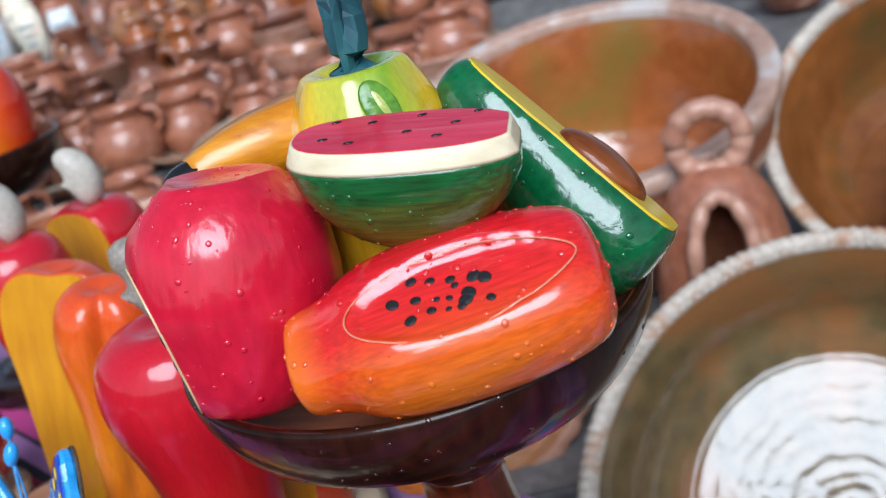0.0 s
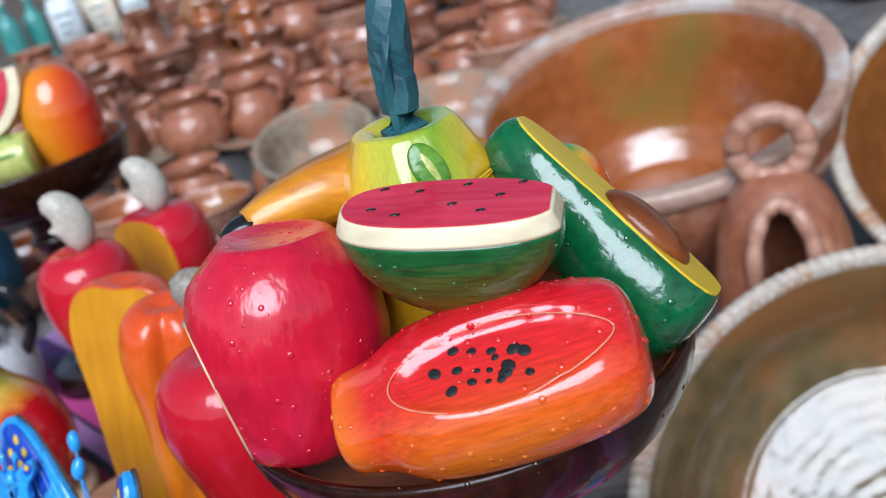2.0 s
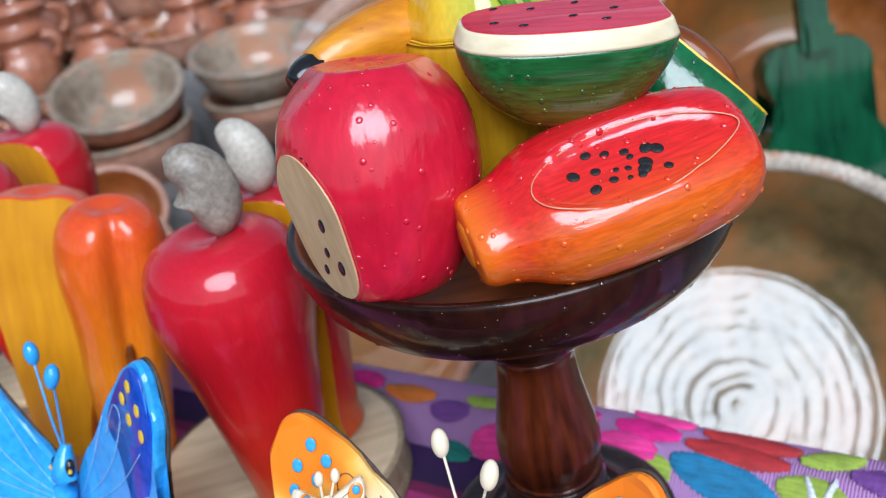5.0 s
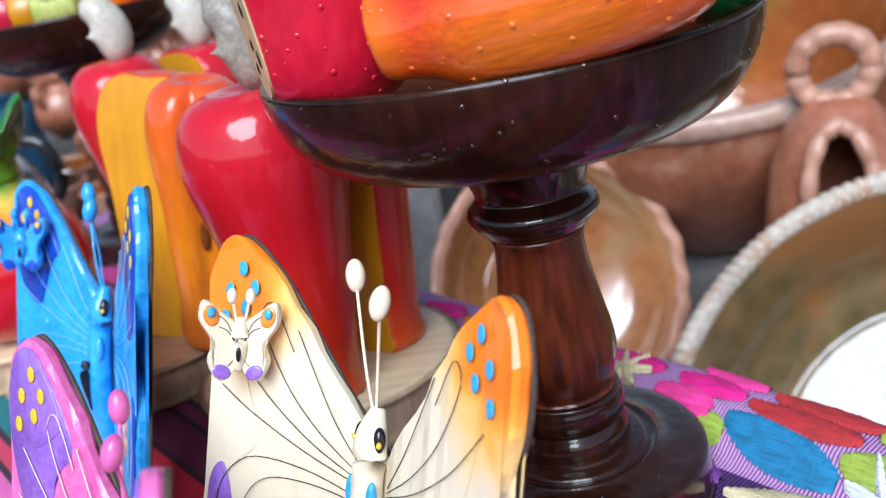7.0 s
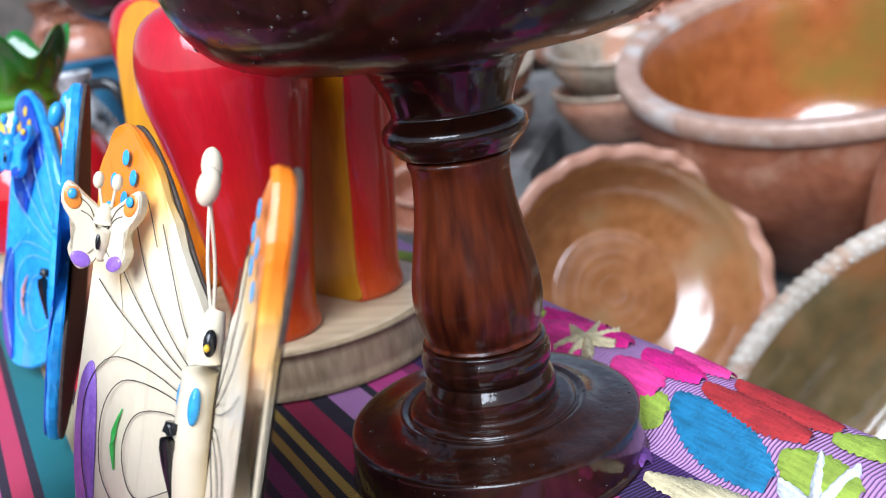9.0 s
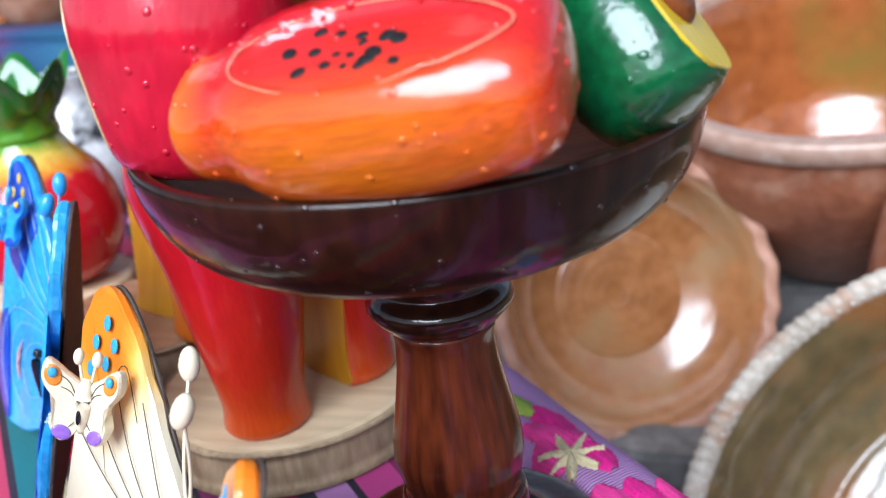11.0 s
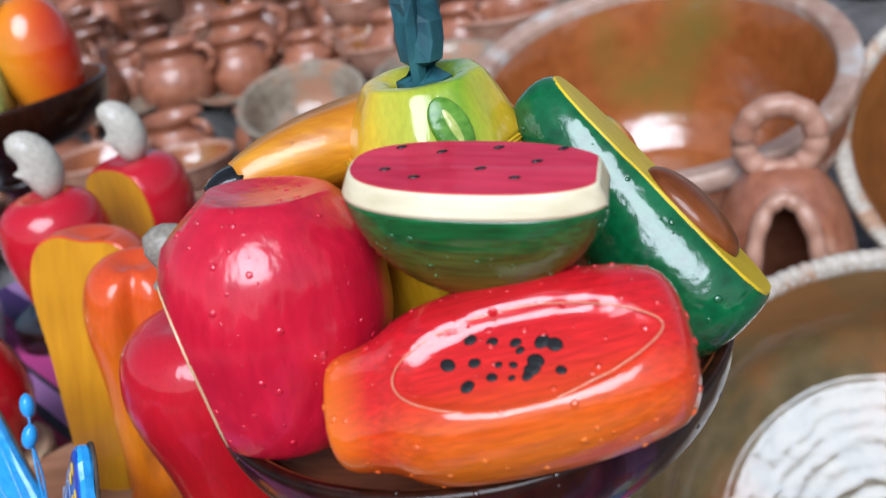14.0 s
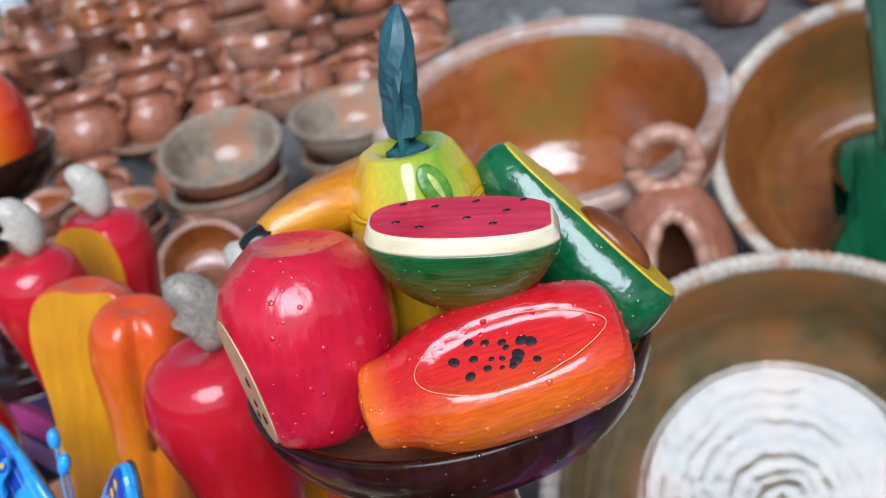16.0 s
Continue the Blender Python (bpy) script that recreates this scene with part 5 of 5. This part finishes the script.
# ---- large clay bowls ----
def clay_bowl(at, normal, r, depth, outer, inner, rim, foot=0.42, lip=0.10, scallop=0, ridges=0.0, thick=0.05, label="", name="clay_bowl", flat=0.45, spin=0, group=""):
    """A thrown bowl, placed by the middle of its rim and the way it faces; scallop: number of pinched waves round the rim."""
    m = standing(at, normal) @ pose(0, 0, -depth, 0, 0, spin)
    ob = thing(name, label, "bowl", m, group)
    t = thick * r
    amp = 0.34 / max(scallop, 1)
    deep = 0.0014 / r if scallop > 40 else amp
    soft = lambda a, q, z: (q * (1 + 0.006 * math.sin(2 * a + 1) + 0.003 * math.sin(5 * a)), z)
    pinch = lambda a: math.cos(scallop * a + 0.8 * math.sin(9 * a)) * (0.8 + 0.3 * math.sin(13 * a))
    wv = (lambda a, q, z: (soft(a, q, z)[0] * (1 + (0.6 * deep * pinch(a) if z > depth * 0.93 else 0)), z + (deep * r * pinch(a) if z > depth * 0.96 else 0))) if scallop else soft
    seg = max(96, scallop * 6)
    part("body", lathe([(0, 0), (r * foot, 0), (r * (foot + 0.08), 0.02 * depth), (r * (0.72 + 0.1 * flat), 0.30 * depth), (r * 0.93, 0.62 * depth), (r * 0.97, 0.84 * depth), (r * (0.97 + 0.002), 0.90 * depth)], 96, 4, soft), outer, ob, "bare clay outside")
    part("rim", lathe([(r * 0.965, 0.885 * depth), (r * 1.0, 0.91 * depth), (r * 1.01, 0.955 * depth), (r * 1.0, 0.99 * depth), (r * 0.975, depth), (r * (1 - lip), 0.985 * depth), (r * (1 - lip) - t * 0.3, 0.955 * depth), (r * (1 - lip) - t * 0.4, 0.93 * depth)], seg, 4, wv), rim, ob, "thick rounded rim")
    prof = [(r * (1 - lip) - t * 0.3, 0.94 * depth), (r * (0.93 - lip), 0.80 * depth), (r * (0.86 - lip * 0.8), 0.58 * depth), (r * (0.70 + 0.1 * flat - lip * 0.5), 0.32 * depth), (r * (0.42 + 0.25 * flat), 0.15 * depth)]
    n = 14
    r0 = r * (0.42 + 0.25 * flat)
    for i in range(1, n):
        q = r0 * (1 - i / n)
        prof.append((q, 0.15 * depth - 0.05 * depth * (i / n) + ridges * math.sin(i * 2.4) * (0.4 + i / n)))
    prof.append((0, 0.10 * depth))
    if scallop > 40:
        rr = random.Random(int(r * 1000))
        bm = bmesh.new()
        for i in range(scallop):
            a = 2 * math.pi * (i + 0.35 * rr.random()) / scallop
            q = r * (1 - lip) * (1 + 0.006 * math.sin(2 * a + 1) + 0.003 * math.sin(5 * a))
            bmesh.ops.create_icosphere(bm, subdivisions=1, radius=1.0, matrix=pose(q * math.cos(a), q * math.sin(a), 0.972 * depth, 0, 0, math.degrees(a) + 25) @ Matrix.Diagonal((0.0050 * rr.uniform(0.6, 1.3), 0.0017, 0.0022, 1)))
        d = part("pinched_edge", bm, M["chalk"], ob, "row of whitish pinched notches")
        d["kind"] = "stuff"
    part("inside", lathe(prof, 96, 4, lambda a, q, z: (q * (1 + 0.006 * math.sin(2 * a + 1) + 0.003 * math.sin(5 * a)), z + ridges * math.sin(3 * a + q * 30) * min(1, q * 12))), inner, ob, "glazed inside")
    return ob


clay_bowl((0.359, 0.352, -0.271), (-0.138, -0.782, 0.607), 0.298, 0.165, M["clay"], M["glaze_green"], M["slip"], 0.5, 0.045, 150, 0.00022, label="large tilted bowl with wet green-brown glaze and pinched rim", flat=0.8)
clay_bowl((0.25, 0.998, 0.071), (-0.055, -0.263, 0.963), 0.284, 0.30, M["clay"], M["glaze"], M["rim_slip"], 0.5, 0.10, 0, 0.0002, label="large terracotta basin glazed orange inside", flat=0.5)
clay_bowl((0.75, 0.82, -0.052), (-0.179, -0.573, 0.799), 0.285, 0.22, M["clay"], M["glaze_brown"], M["slip"], 0.45, 0.06, 140, label="large tilted brown glazed bowl with a pinched cream rim", flat=0.6)
clay_bowl((-0.004, 0.73, -0.196), (0.44, -0.836, 0.33), 0.186, 0.098, M["clay_pink"], M["glaze_tan"], M["clay_pink"], 0.5, 0.07, 24, 0.0002, label="tilted tan glazed clay dish with a scalloped rim", flat=0.25)
clay_bowl((-0.314, 1.233, 0.059), (0.032, -0.366, 0.93), 0.114, 0.095, M["clay"], M["grey_slip"], M["grey_slip"], 0.5, 0.10, label="grey-green slipped bowl stacked on another bowl", group="stacked bowls")
clay_bowl((-0.318, 1.235, -0.01), (0.0, -0.06, 1), 0.112, 0.098, M["clay_pink"], M["clay"], M["grey_slip"], 0.5, 0.10, label="pink clay bowl with a grey slipped rim", group="stacked bowls")
clay_bowl((-0.065, 1.30, 0.055), (0.03, -0.16, 1), 0.125, 0.09, M["grey_slip"], M["grey_slip"], M["grey_slip"], 0.5, 0.09, label="grey slipped clay bowl stacked on another", group="stacked bowls")
clay_bowl((-0.066, 1.31, -0.02), (0.0, -0.03, 1), 0.120, 0.09, M["clay_pink"], M["clay"], M["grey_slip"], 0.5, 0.10, label="pale clay bowl under a stack", group="stacked bowls")
clay_bowl((-0.345, 0.98, -0.062), (0.12, -0.70, 0.70), 0.078, 0.055, M["clay"], M["glaze"], M["clay_pink"], 0.5, 0.10, label="small tilted terracotta bowl", group="small bowls")
clay_bowl((-0.335, 0.91, -0.098), (0.10, -0.62, 0.78), 0.066, 0.045, M["clay_pink"], M["clay"], M["clay_pink"], 0.5, 0.10, label="small pink terracotta bowl", group="small bowls")


def clay_brazier():
    ob = thing("clay_brazier", "terracotta brazier with an arched opening and ring handle", "brazier", pose(0.342, 0.700, -0.31, 0, 0, -14))
    bm = bmesh.new()
    prof = catmull([(0.104, 0, -0.042), (0.096, 0, 0.08), (0.090, 0, 0.16), (0.080, 0, 0.23), (0.066, 0, 0.275), (0.046, 0, 0.305), (0.028, 0, 0.318)], 6)
    seg = 72
    rings = [[bm.verts.new((p.x * math.cos(2 * math.pi * k / seg), p.x * math.sin(2 * math.pi * k / seg), p.z)) for k in range(seg)] for p in prof]
    for i in range(len(rings) - 1):
        for k in range(seg):
            a = 2 * math.pi * (k + 0.5) / seg
            z = (prof[i].z + prof[i + 1].z) / 2
            off = abs((a - 1.5 * math.pi)) * prof[i].x
            if z < 0.29 and off < 0.036 * math.sqrt(max(0, 1 - max(0, (z - 0.21) / 0.08) ** 2)):
                continue
            bm.faces.new((rings[i][k], rings[i][(k + 1) % seg], rings[i + 1][(k + 1) % seg], rings[i + 1][k]))
    bm.faces.new(rings[-1])
    bmesh.ops.recalc_face_normals(bm, faces=bm.faces)
    geo = bmesh.ops.solidify(bm, geom=bm.faces[:], thickness=0.012)
    part("body", bm, M["clay"], ob, "hollow bell of bare clay")
    ring = [(0.041 * math.cos(2 * math.pi * k / 24), 0, 0.350 + 0.041 * math.sin(2 * math.pi * k / 24)) for k in range(25)]
    part("ring_handle", tube(ring, [0.0135 + 0.0016 * (k % 2) for k in range(25)], 12, 3, 1.0), M["clay_pink"], ob, "pinched ring handle")
    pts = []
    for i in range(25):
        f = abs(i - 12) / 12
        z = 0.298 if i == 12 else (0.21 + 0.086 * math.cos(radians(90 * min(1, f * 2))) if f < 0.5 else 0.21 - 0.25 * (f - 0.5) / 0.5)
        off = 0.038 * math.sin(radians(90 * min(1, f * 2))) * (1 if i > 12 else -1)
        q = min(prof, key=lambda p: abs(p.z - z)).x + 0.001
        pts.append((q * math.sin(off / q), -q * math.cos(off / q), z))
    part("rope_edge", tube(pts, [0.0095 + 0.0018 * (k % 2) for k in range(25)], 10, 3), M["clay_pink"], ob, "pinched clay rope along the opening")
    return ob


clay_brazier()


# ---- green toy guitar ----
ob = thing("toy_guitar", "dark green lacquered toy guitar seen from its back", "guitar", pose(0.690, 0.725, -0.275, -14, 0, -12))
ob.scale = (1.1, 1.1, 1.0)
outline = [(0, 0), (0.055, 0.004), (0.092, 0.035), (0.098, 0.075), (0.080, 0.118), (0.058, 0.145), (0.056, 0.165), (0.070, 0.195), (0.074, 0.225), (0.060, 0.252), (0.030, 0.262), (0, 0.263)]
full = [(p.x, p.z) for p in catmull([(x, 0, z) for x, z in outline + [(-x, z) for x, z in reversed(outline[1:-1])]], 4, True)]
part("body", slab(full, 0.055, 0.003), M["guitar"], ob, "waisted body", False)
part("neck", box(0.038, 0.030, 0.30, 0.004), M["guitar"], ob, "straight neck", False, pose(0, -0.018, 0.405))
part("heel", box(0.046, 0.026, 0.05, 0.008), M["guitar"], ob, "raised heel of the neck", False, pose(0, -0.030, 0.262))
part("head", box(0.052, 0.022, 0.08, 0.006), M["guitar"], ob, "flat head", False, pose(0, -0.012, 0.59))



# ---- crowded pottery behind ----
def jar(kind):
    """One of a few shapes of small pottery, at the origin."""
    c = M[("clay", "clay_dark", "clay_pink")[kind % 3]]
    if kind == 0:
        ob = thing("clay_pot", "small round terracotta pot with two ears", "pot", None, "clay pots")
        part("body", lathe([(0, 0), (0.035, 0), (0.065, 0.03), (0.074, 0.06), (0.066, 0.092), (0.050, 0.112), (0.050, 0.122), (0.060, 0.138), (0.054, 0.137), (0.044, 0.118), (0.055, 0.085), (0.0, 0.02)], 40, 4), c, ob)
        for q in (-1, 1):
            part("ear", tube([(0.052 * q, 0, 0.126), (0.080 * q, 0, 0.122), (0.088 * q, 0, 0.098), (0.070 * q, 0, 0.078)], 0.0075, 8, 4), c, ob)
    elif kind == 1:
        ob = thing("clay_jug", "dark brown clay jug with a flared neck", "jug", None, "clay jugs")
        part("body", lathe([(0, 0), (0.04, 0), (0.062, 0.03), (0.066, 0.07), (0.050, 0.11), (0.032, 0.135), (0.032, 0.155), (0.048, 0.185), (0.043, 0.185), (0.026, 0.150), (0.0, 0.12)], 40, 4), c, ob)
        part("handle", tube([(0.036, 0, 0.165), (0.070, 0, 0.160), (0.078, 0, 0.115), (0.060, 0, 0.080)], 0.0075, 8, 4), c, ob)
    elif kind == 2:
        ob = thing("clay_bowl", "plain dusty pink clay bowl", "bowl", None, "plain bowls")
        part("body", lathe([(0, 0), (0.045, 0), (0.075, 0.025), (0.092, 0.065), (0.096, 0.072), (0.092, 0.076), (0.086, 0.070), (0.068, 0.032), (0.0, 0.012)], 40, 4), c, ob)
        part("inside", lathe([(0.0, 0.0135), (0.066, 0.034), (0.084, 0.069)], 40, 4), M["glaze"], ob, "orange glazed inside")
    elif kind == 3:
        ob = thing("plate_stack", "stack of terracotta plates", "plates", None, "plate stacks")
        for i in range(7):
            part("plate", lathe([(0, 0), (0.05, 0), (0.085, 0.012), (0.105, 0.016), (0.107, 0.020), (0.085, 0.018), (0, 0.008)], 40, 3), c, ob, "", True, pose(0.002 * math.sin(i * 5), 0.002 * math.cos(i * 3), 0.0135 * i))
    elif kind == 4:
        ob = thing("clay_candlestick", "brown glazed jar with a row of bulges", "jar", None, "bulged jars")
        part("body", lathe([(0, 0), (0.03, 0), (0.048, 0.02), (0.036, 0.04), (0.050, 0.065), (0.034, 0.09), (0.044, 0.115), (0.026, 0.138), (0.034, 0.155), (0.0, 0.15)], 36, 4), M["glaze"], ob)
    elif kind == 5:
        ob = thing("round_jar", "round shiny orange-brown clay jar", "jar", None, "round jars")
        part("body", lathe([(0, 0), (0.03, 0), (0.055, 0.022), (0.062, 0.052), (0.050, 0.085), (0.028, 0.100), (0.030, 0.112), (0.024, 0.110), (0.0, 0.09)], 40, 4), M["glaze_tan"], ob)
    elif kind == 6:
        ob = thing("clay_saucer", "shallow grey-rimmed clay dish", "dish", None, "clay dishes")
        part("body", lathe([(0, 0), (0.07, 0), (0.12, 0.025), (0.128, 0.032), (0.122, 0.036), (0.07, 0.014), (0, 0.010)], 44, 4), M["grey_slip"], ob)
    else:
        ob = thing("clay_tumbler", "small pinkish clay cup", "cup", None, "clay cups")
        part("body", lathe([(0, 0), (0.028, 0), (0.034, 0.02), (0.030, 0.05), (0.038, 0.075), (0.034, 0.075), (0.024, 0.05), (0.0, 0.015)], 32, 4), c, ob)
    return ob


proto = {}
rnd = random.Random(7)


def put(kind, x, y, z, size=1.0, turn=None, tip=(0, 0)):
    m = pose(x, y, z, tip[0], tip[1], rnd.uniform(0, 360) if turn is None else turn)
    if kind in proto and abs(proto[kind][1] - size) < 1e-6:
        return copy_thing(proto[kind][0], m)
    if kind in proto:
        ob = copy_thing(proto[kind][0], m)
        ob.scale = (size, size, size)
        return ob
    ob = jar(kind)
    ob.matrix_basis = m
    proto[kind] = (ob, 1.0)
    ob.scale = (size, size, size)
    return ob


for k in (7, 0, 1, 2, 3, 4, 5, 6):
    put(k, -0.95 + 0.17 * k, 3.0 + 0.05 * (k % 3), 0.165, 1.0)
# front row of the slab at the left
for args in ((2, -0.52, 1.17, -0.105, 0.95), (2, -0.52, 1.17, -0.058, 0.9), (2, -0.70, 1.24, -0.105, 1.05), (2, -0.70, 1.24, -0.055, 1.0), (0, -0.60, 1.38, -0.105, 1.0), (0, -0.43, 1.40, -0.105, 0.9), (0, -0.86, 1.40, -0.105, 1.05), (7, -0.38, 1.12, -0.105, 0.9),
             (6, -0.06, 1.66, -0.02, 1.05), (2, 0.06, 1.62, -0.015, 1.2), (2, -0.20, 1.62, -0.015, 1.0), (0, -0.36, 1.64, -0.015, 0.8), (0, -0.52, 1.66, -0.015, 0.95), (1, -0.70, 1.68, -0.015, 0.9), (1, -0.86, 1.70, -0.015, 1.0), (0, -1.02, 1.72, -0.015, 1.0),
             (6, -0.30, 1.86, -0.015, 1.1), (2, -0.50, 1.88, -0.015, 1.0), (7, -0.64, 1.84, -0.015, 1.0), (7, -0.72, 1.90, -0.015, 1.0), (1, -0.92, 1.92, -0.015, 1.0), (0, -1.08, 1.96, -0.015, 1.1), (3, -0.12, 1.98, -0.015, 0.9), (6, 0.10, 1.95, -0.015, 1.0),
             (5, -0.02, 2.30, 0.065, 1.1), (3, -0.36, 2.28, 0.065, 1.05), (4, -0.62, 2.30, 0.065, 1.2), (4, -0.74, 2.32, 0.065, 1.2), (1, -0.92, 2.32, 0.065, 1.1), (0, -1.10, 2.34, 0.065, 1.1), (5, 0.16, 2.34, 0.065, 1.2), (2, 0.36, 2.36, 0.065, 1.3), (0, -0.18, 2.34, 0.065, 1.0), (3, 0.58, 2.36, 0.065, 1.0),
             (1, -0.50, 2.55, 0.065, 1.2), (0, -0.24, 2.58, 0.065, 1.3), (5, -0.80, 2.58, 0.065, 1.3), (0, 0.02, 2.60, 0.065, 1.4), (1, 0.26, 2.60, 0.065, 1.3), (0, 0.52, 2.58, 0.065, 1.4)):
    put(*args)
for row, (y, z, n, x0, step) in enumerate(((2.98, 0.165, 12, -1.03, 0.21), (3.25, 0.165, 14, -1.5, 0.22), (1.98, 0.045, 5, -2.2, 0.19), (2.3, 0.045, 5, -2.25, 0.19), (2.62, 0.045, 5, -2.25, 0.2), (1.9, -0.095, 6, 0.95, 0.2), (2.2, -0.095, 6, 0.95, 0.2), (1.05, -0.055, 4, -1.75, 0.2), (1.3, -0.055, 4, -1.8, 0.21))):
    for i in range(n):
        put(rnd.choice((0, 0, 1, 2, 3, 4, 5, 1)), x0 + step * i + rnd.uniform(-0.03, 0.03), y + rnd.uniform(-0.04, 0.04), z, rnd.uniform(0.95, 1.45))
for y, z, n, x0, step, kinds in ((1.76, -0.015, 9, -1.12, 0.15, (2, 0, 7, 2)), (2.03, -0.015, 9, -1.15, 0.16, (0, 2, 1, 3)), (2.44, 0.065, 11, -1.3, 0.17, (0, 4, 5, 2, 3)), (2.70, 0.065, 11, -1.3, 0.18, (1, 0, 5)), (1.48, -0.105, 4, -0.92, 0.16, (2, 7, 0)), (1.14, -0.105, 2, -0.92, 0.15, (2, 2))):
    for i in range(n):
        put(rnd.choice(kinds), x0 + step * i + rnd.uniform(-0.02, 0.02), y + rnd.uniform(-0.02, 0.02), z, rnd.uniform(0.85, 1.2))


for y, z, n, x0, step, kinds in ((1.61, -0.015, 8, -1.10, 0.155, (2, 2, 6, 0)), (2.21, 0.065, 11, -1.32, 0.165, (2, 6, 3, 0)), (1.90, 0.052, 6, -0.95, 0.17, (2, 7)), (1.27, -0.105, 3, -0.95, 0.17, (2, 0)), (2.56, 0.15, 8, -1.2, 0.19, (2, 5, 7)), (3.1, 0.165, 12, -0.95, 0.22, (0, 5, 1, 4))):
    for i in range(n):
        put(rnd.choice(kinds), x0 + step * i + rnd.uniform(-0.02, 0.02), y + rnd.uniform(-0.02, 0.02), z, rnd.uniform(0.8, 1.15))


# ---- pale packets and a glass bottle on the far slab ----
M["packet_white"] = material("white printed paper", (0.62, 0.66, 0.68), (0.90, 0.92, 0.92), 0.5, 8, bump=0.1, spots=((0.35, 0.50, 0.55), 20, 0.56))
M["packet_cream"] = material("cream printed paper", (0.80, 0.68, 0.50), (0.92, 0.84, 0.70), 0.5, 8, bump=0.1, spots=((0.62, 0.24, 0.10), 22, 0.58))
M["teal_glass"] = material("teal green glass", (0.03, 0.24, 0.22), (0.10, 0.42, 0.38), 0.15, 10, bump=0.02, coat=0.8)
M["bar_ink"] = material("faded print", (0.10, 0.16, 0.20), (0.22, 0.28, 0.30), 0.6, 20, bump=0.02)


def packet(x, y, z, w, h, mat, turn):
    ob = thing("paper_packet", "pale printed paper packet standing on the far slab", "packet", pose(x, y, z, 0, 0, turn), "paper packets")
    part("body", box(w, 0.05, h, 0.008), mat, ob, "", True, pose(0, 0, h / 2))
    part("crimp", box(w * 0.94, 0.006, 0.02, 0.002), mat, ob, "flat crimped top", False, pose(0, 0, h + 0.006))
    for i in range(3):
        part("print_bar", box(w * (0.7 - 0.15 * i), 0.002, 0.012, 0.0005), M["bar_ink"], ob, "dark printed bar", False, pose(0, -0.0262, h * (0.72 - 0.18 * i)))


packet(-1.40, 2.93, 0.163, 0.10, 0.17, M["packet_white"], 6)
packet(-1.27, 2.95, 0.163, 0.09, 0.16, M["packet_cream"], -8)
packet(-1.16, 2.96, 0.163, 0.085, 0.13, M["packet_white"], 10)
packet(-1.34, 3.08, 0.163, 0.10, 0.21, M["packet_cream"], 3)
for x in (-1.52, -1.57):
    ob = thing("glass_bottle", "teal green glass bottle on the far slab", "bottle", pose(x, 2.95 + (x + 1.52) * 2, 0.163), "glass bottles")
    part("body", lathe([(0, 0), (0.035, 0), (0.038, 0.01), (0.038, 0.12), (0.030, 0.15), (0.014, 0.17), (0.013, 0.21), (0, 0.21)], 32, 3), M["teal_glass"], ob)
    part("cap", lathe([(0, 0.205), (0.016, 0.205), (0.016, 0.228), (0, 0.23)], 24, 1), M["packet_white"], ob, "white cap")
for x, y, k in ((-0.95, 1.80, 1.0), (-0.86, 1.78, 0.8), (-1.02, 1.62, 0.9)):
    ob = thing("ceramic_cup", "small grey and white glazed ceramic cup", "cup", pose(x, y, -0.017), "ceramic cups")
    part("body", lathe([(0, 0), (0.028, 0), (0.042, 0.02), (0.046, 0.055), (0.040, 0.085), (0.036, 0.084), (0.040, 0.05), (0, 0.02)], 36, 4), M["white_glaze"], ob)
    part("handle", tube([(0.042, 0, 0.070), (0.064, 0, 0.062), (0.062, 0, 0.036), (0.044, 0, 0.030)], 0.005, 8, 4), M["white_glaze"], ob)
    ob.scale = (k, k, k)
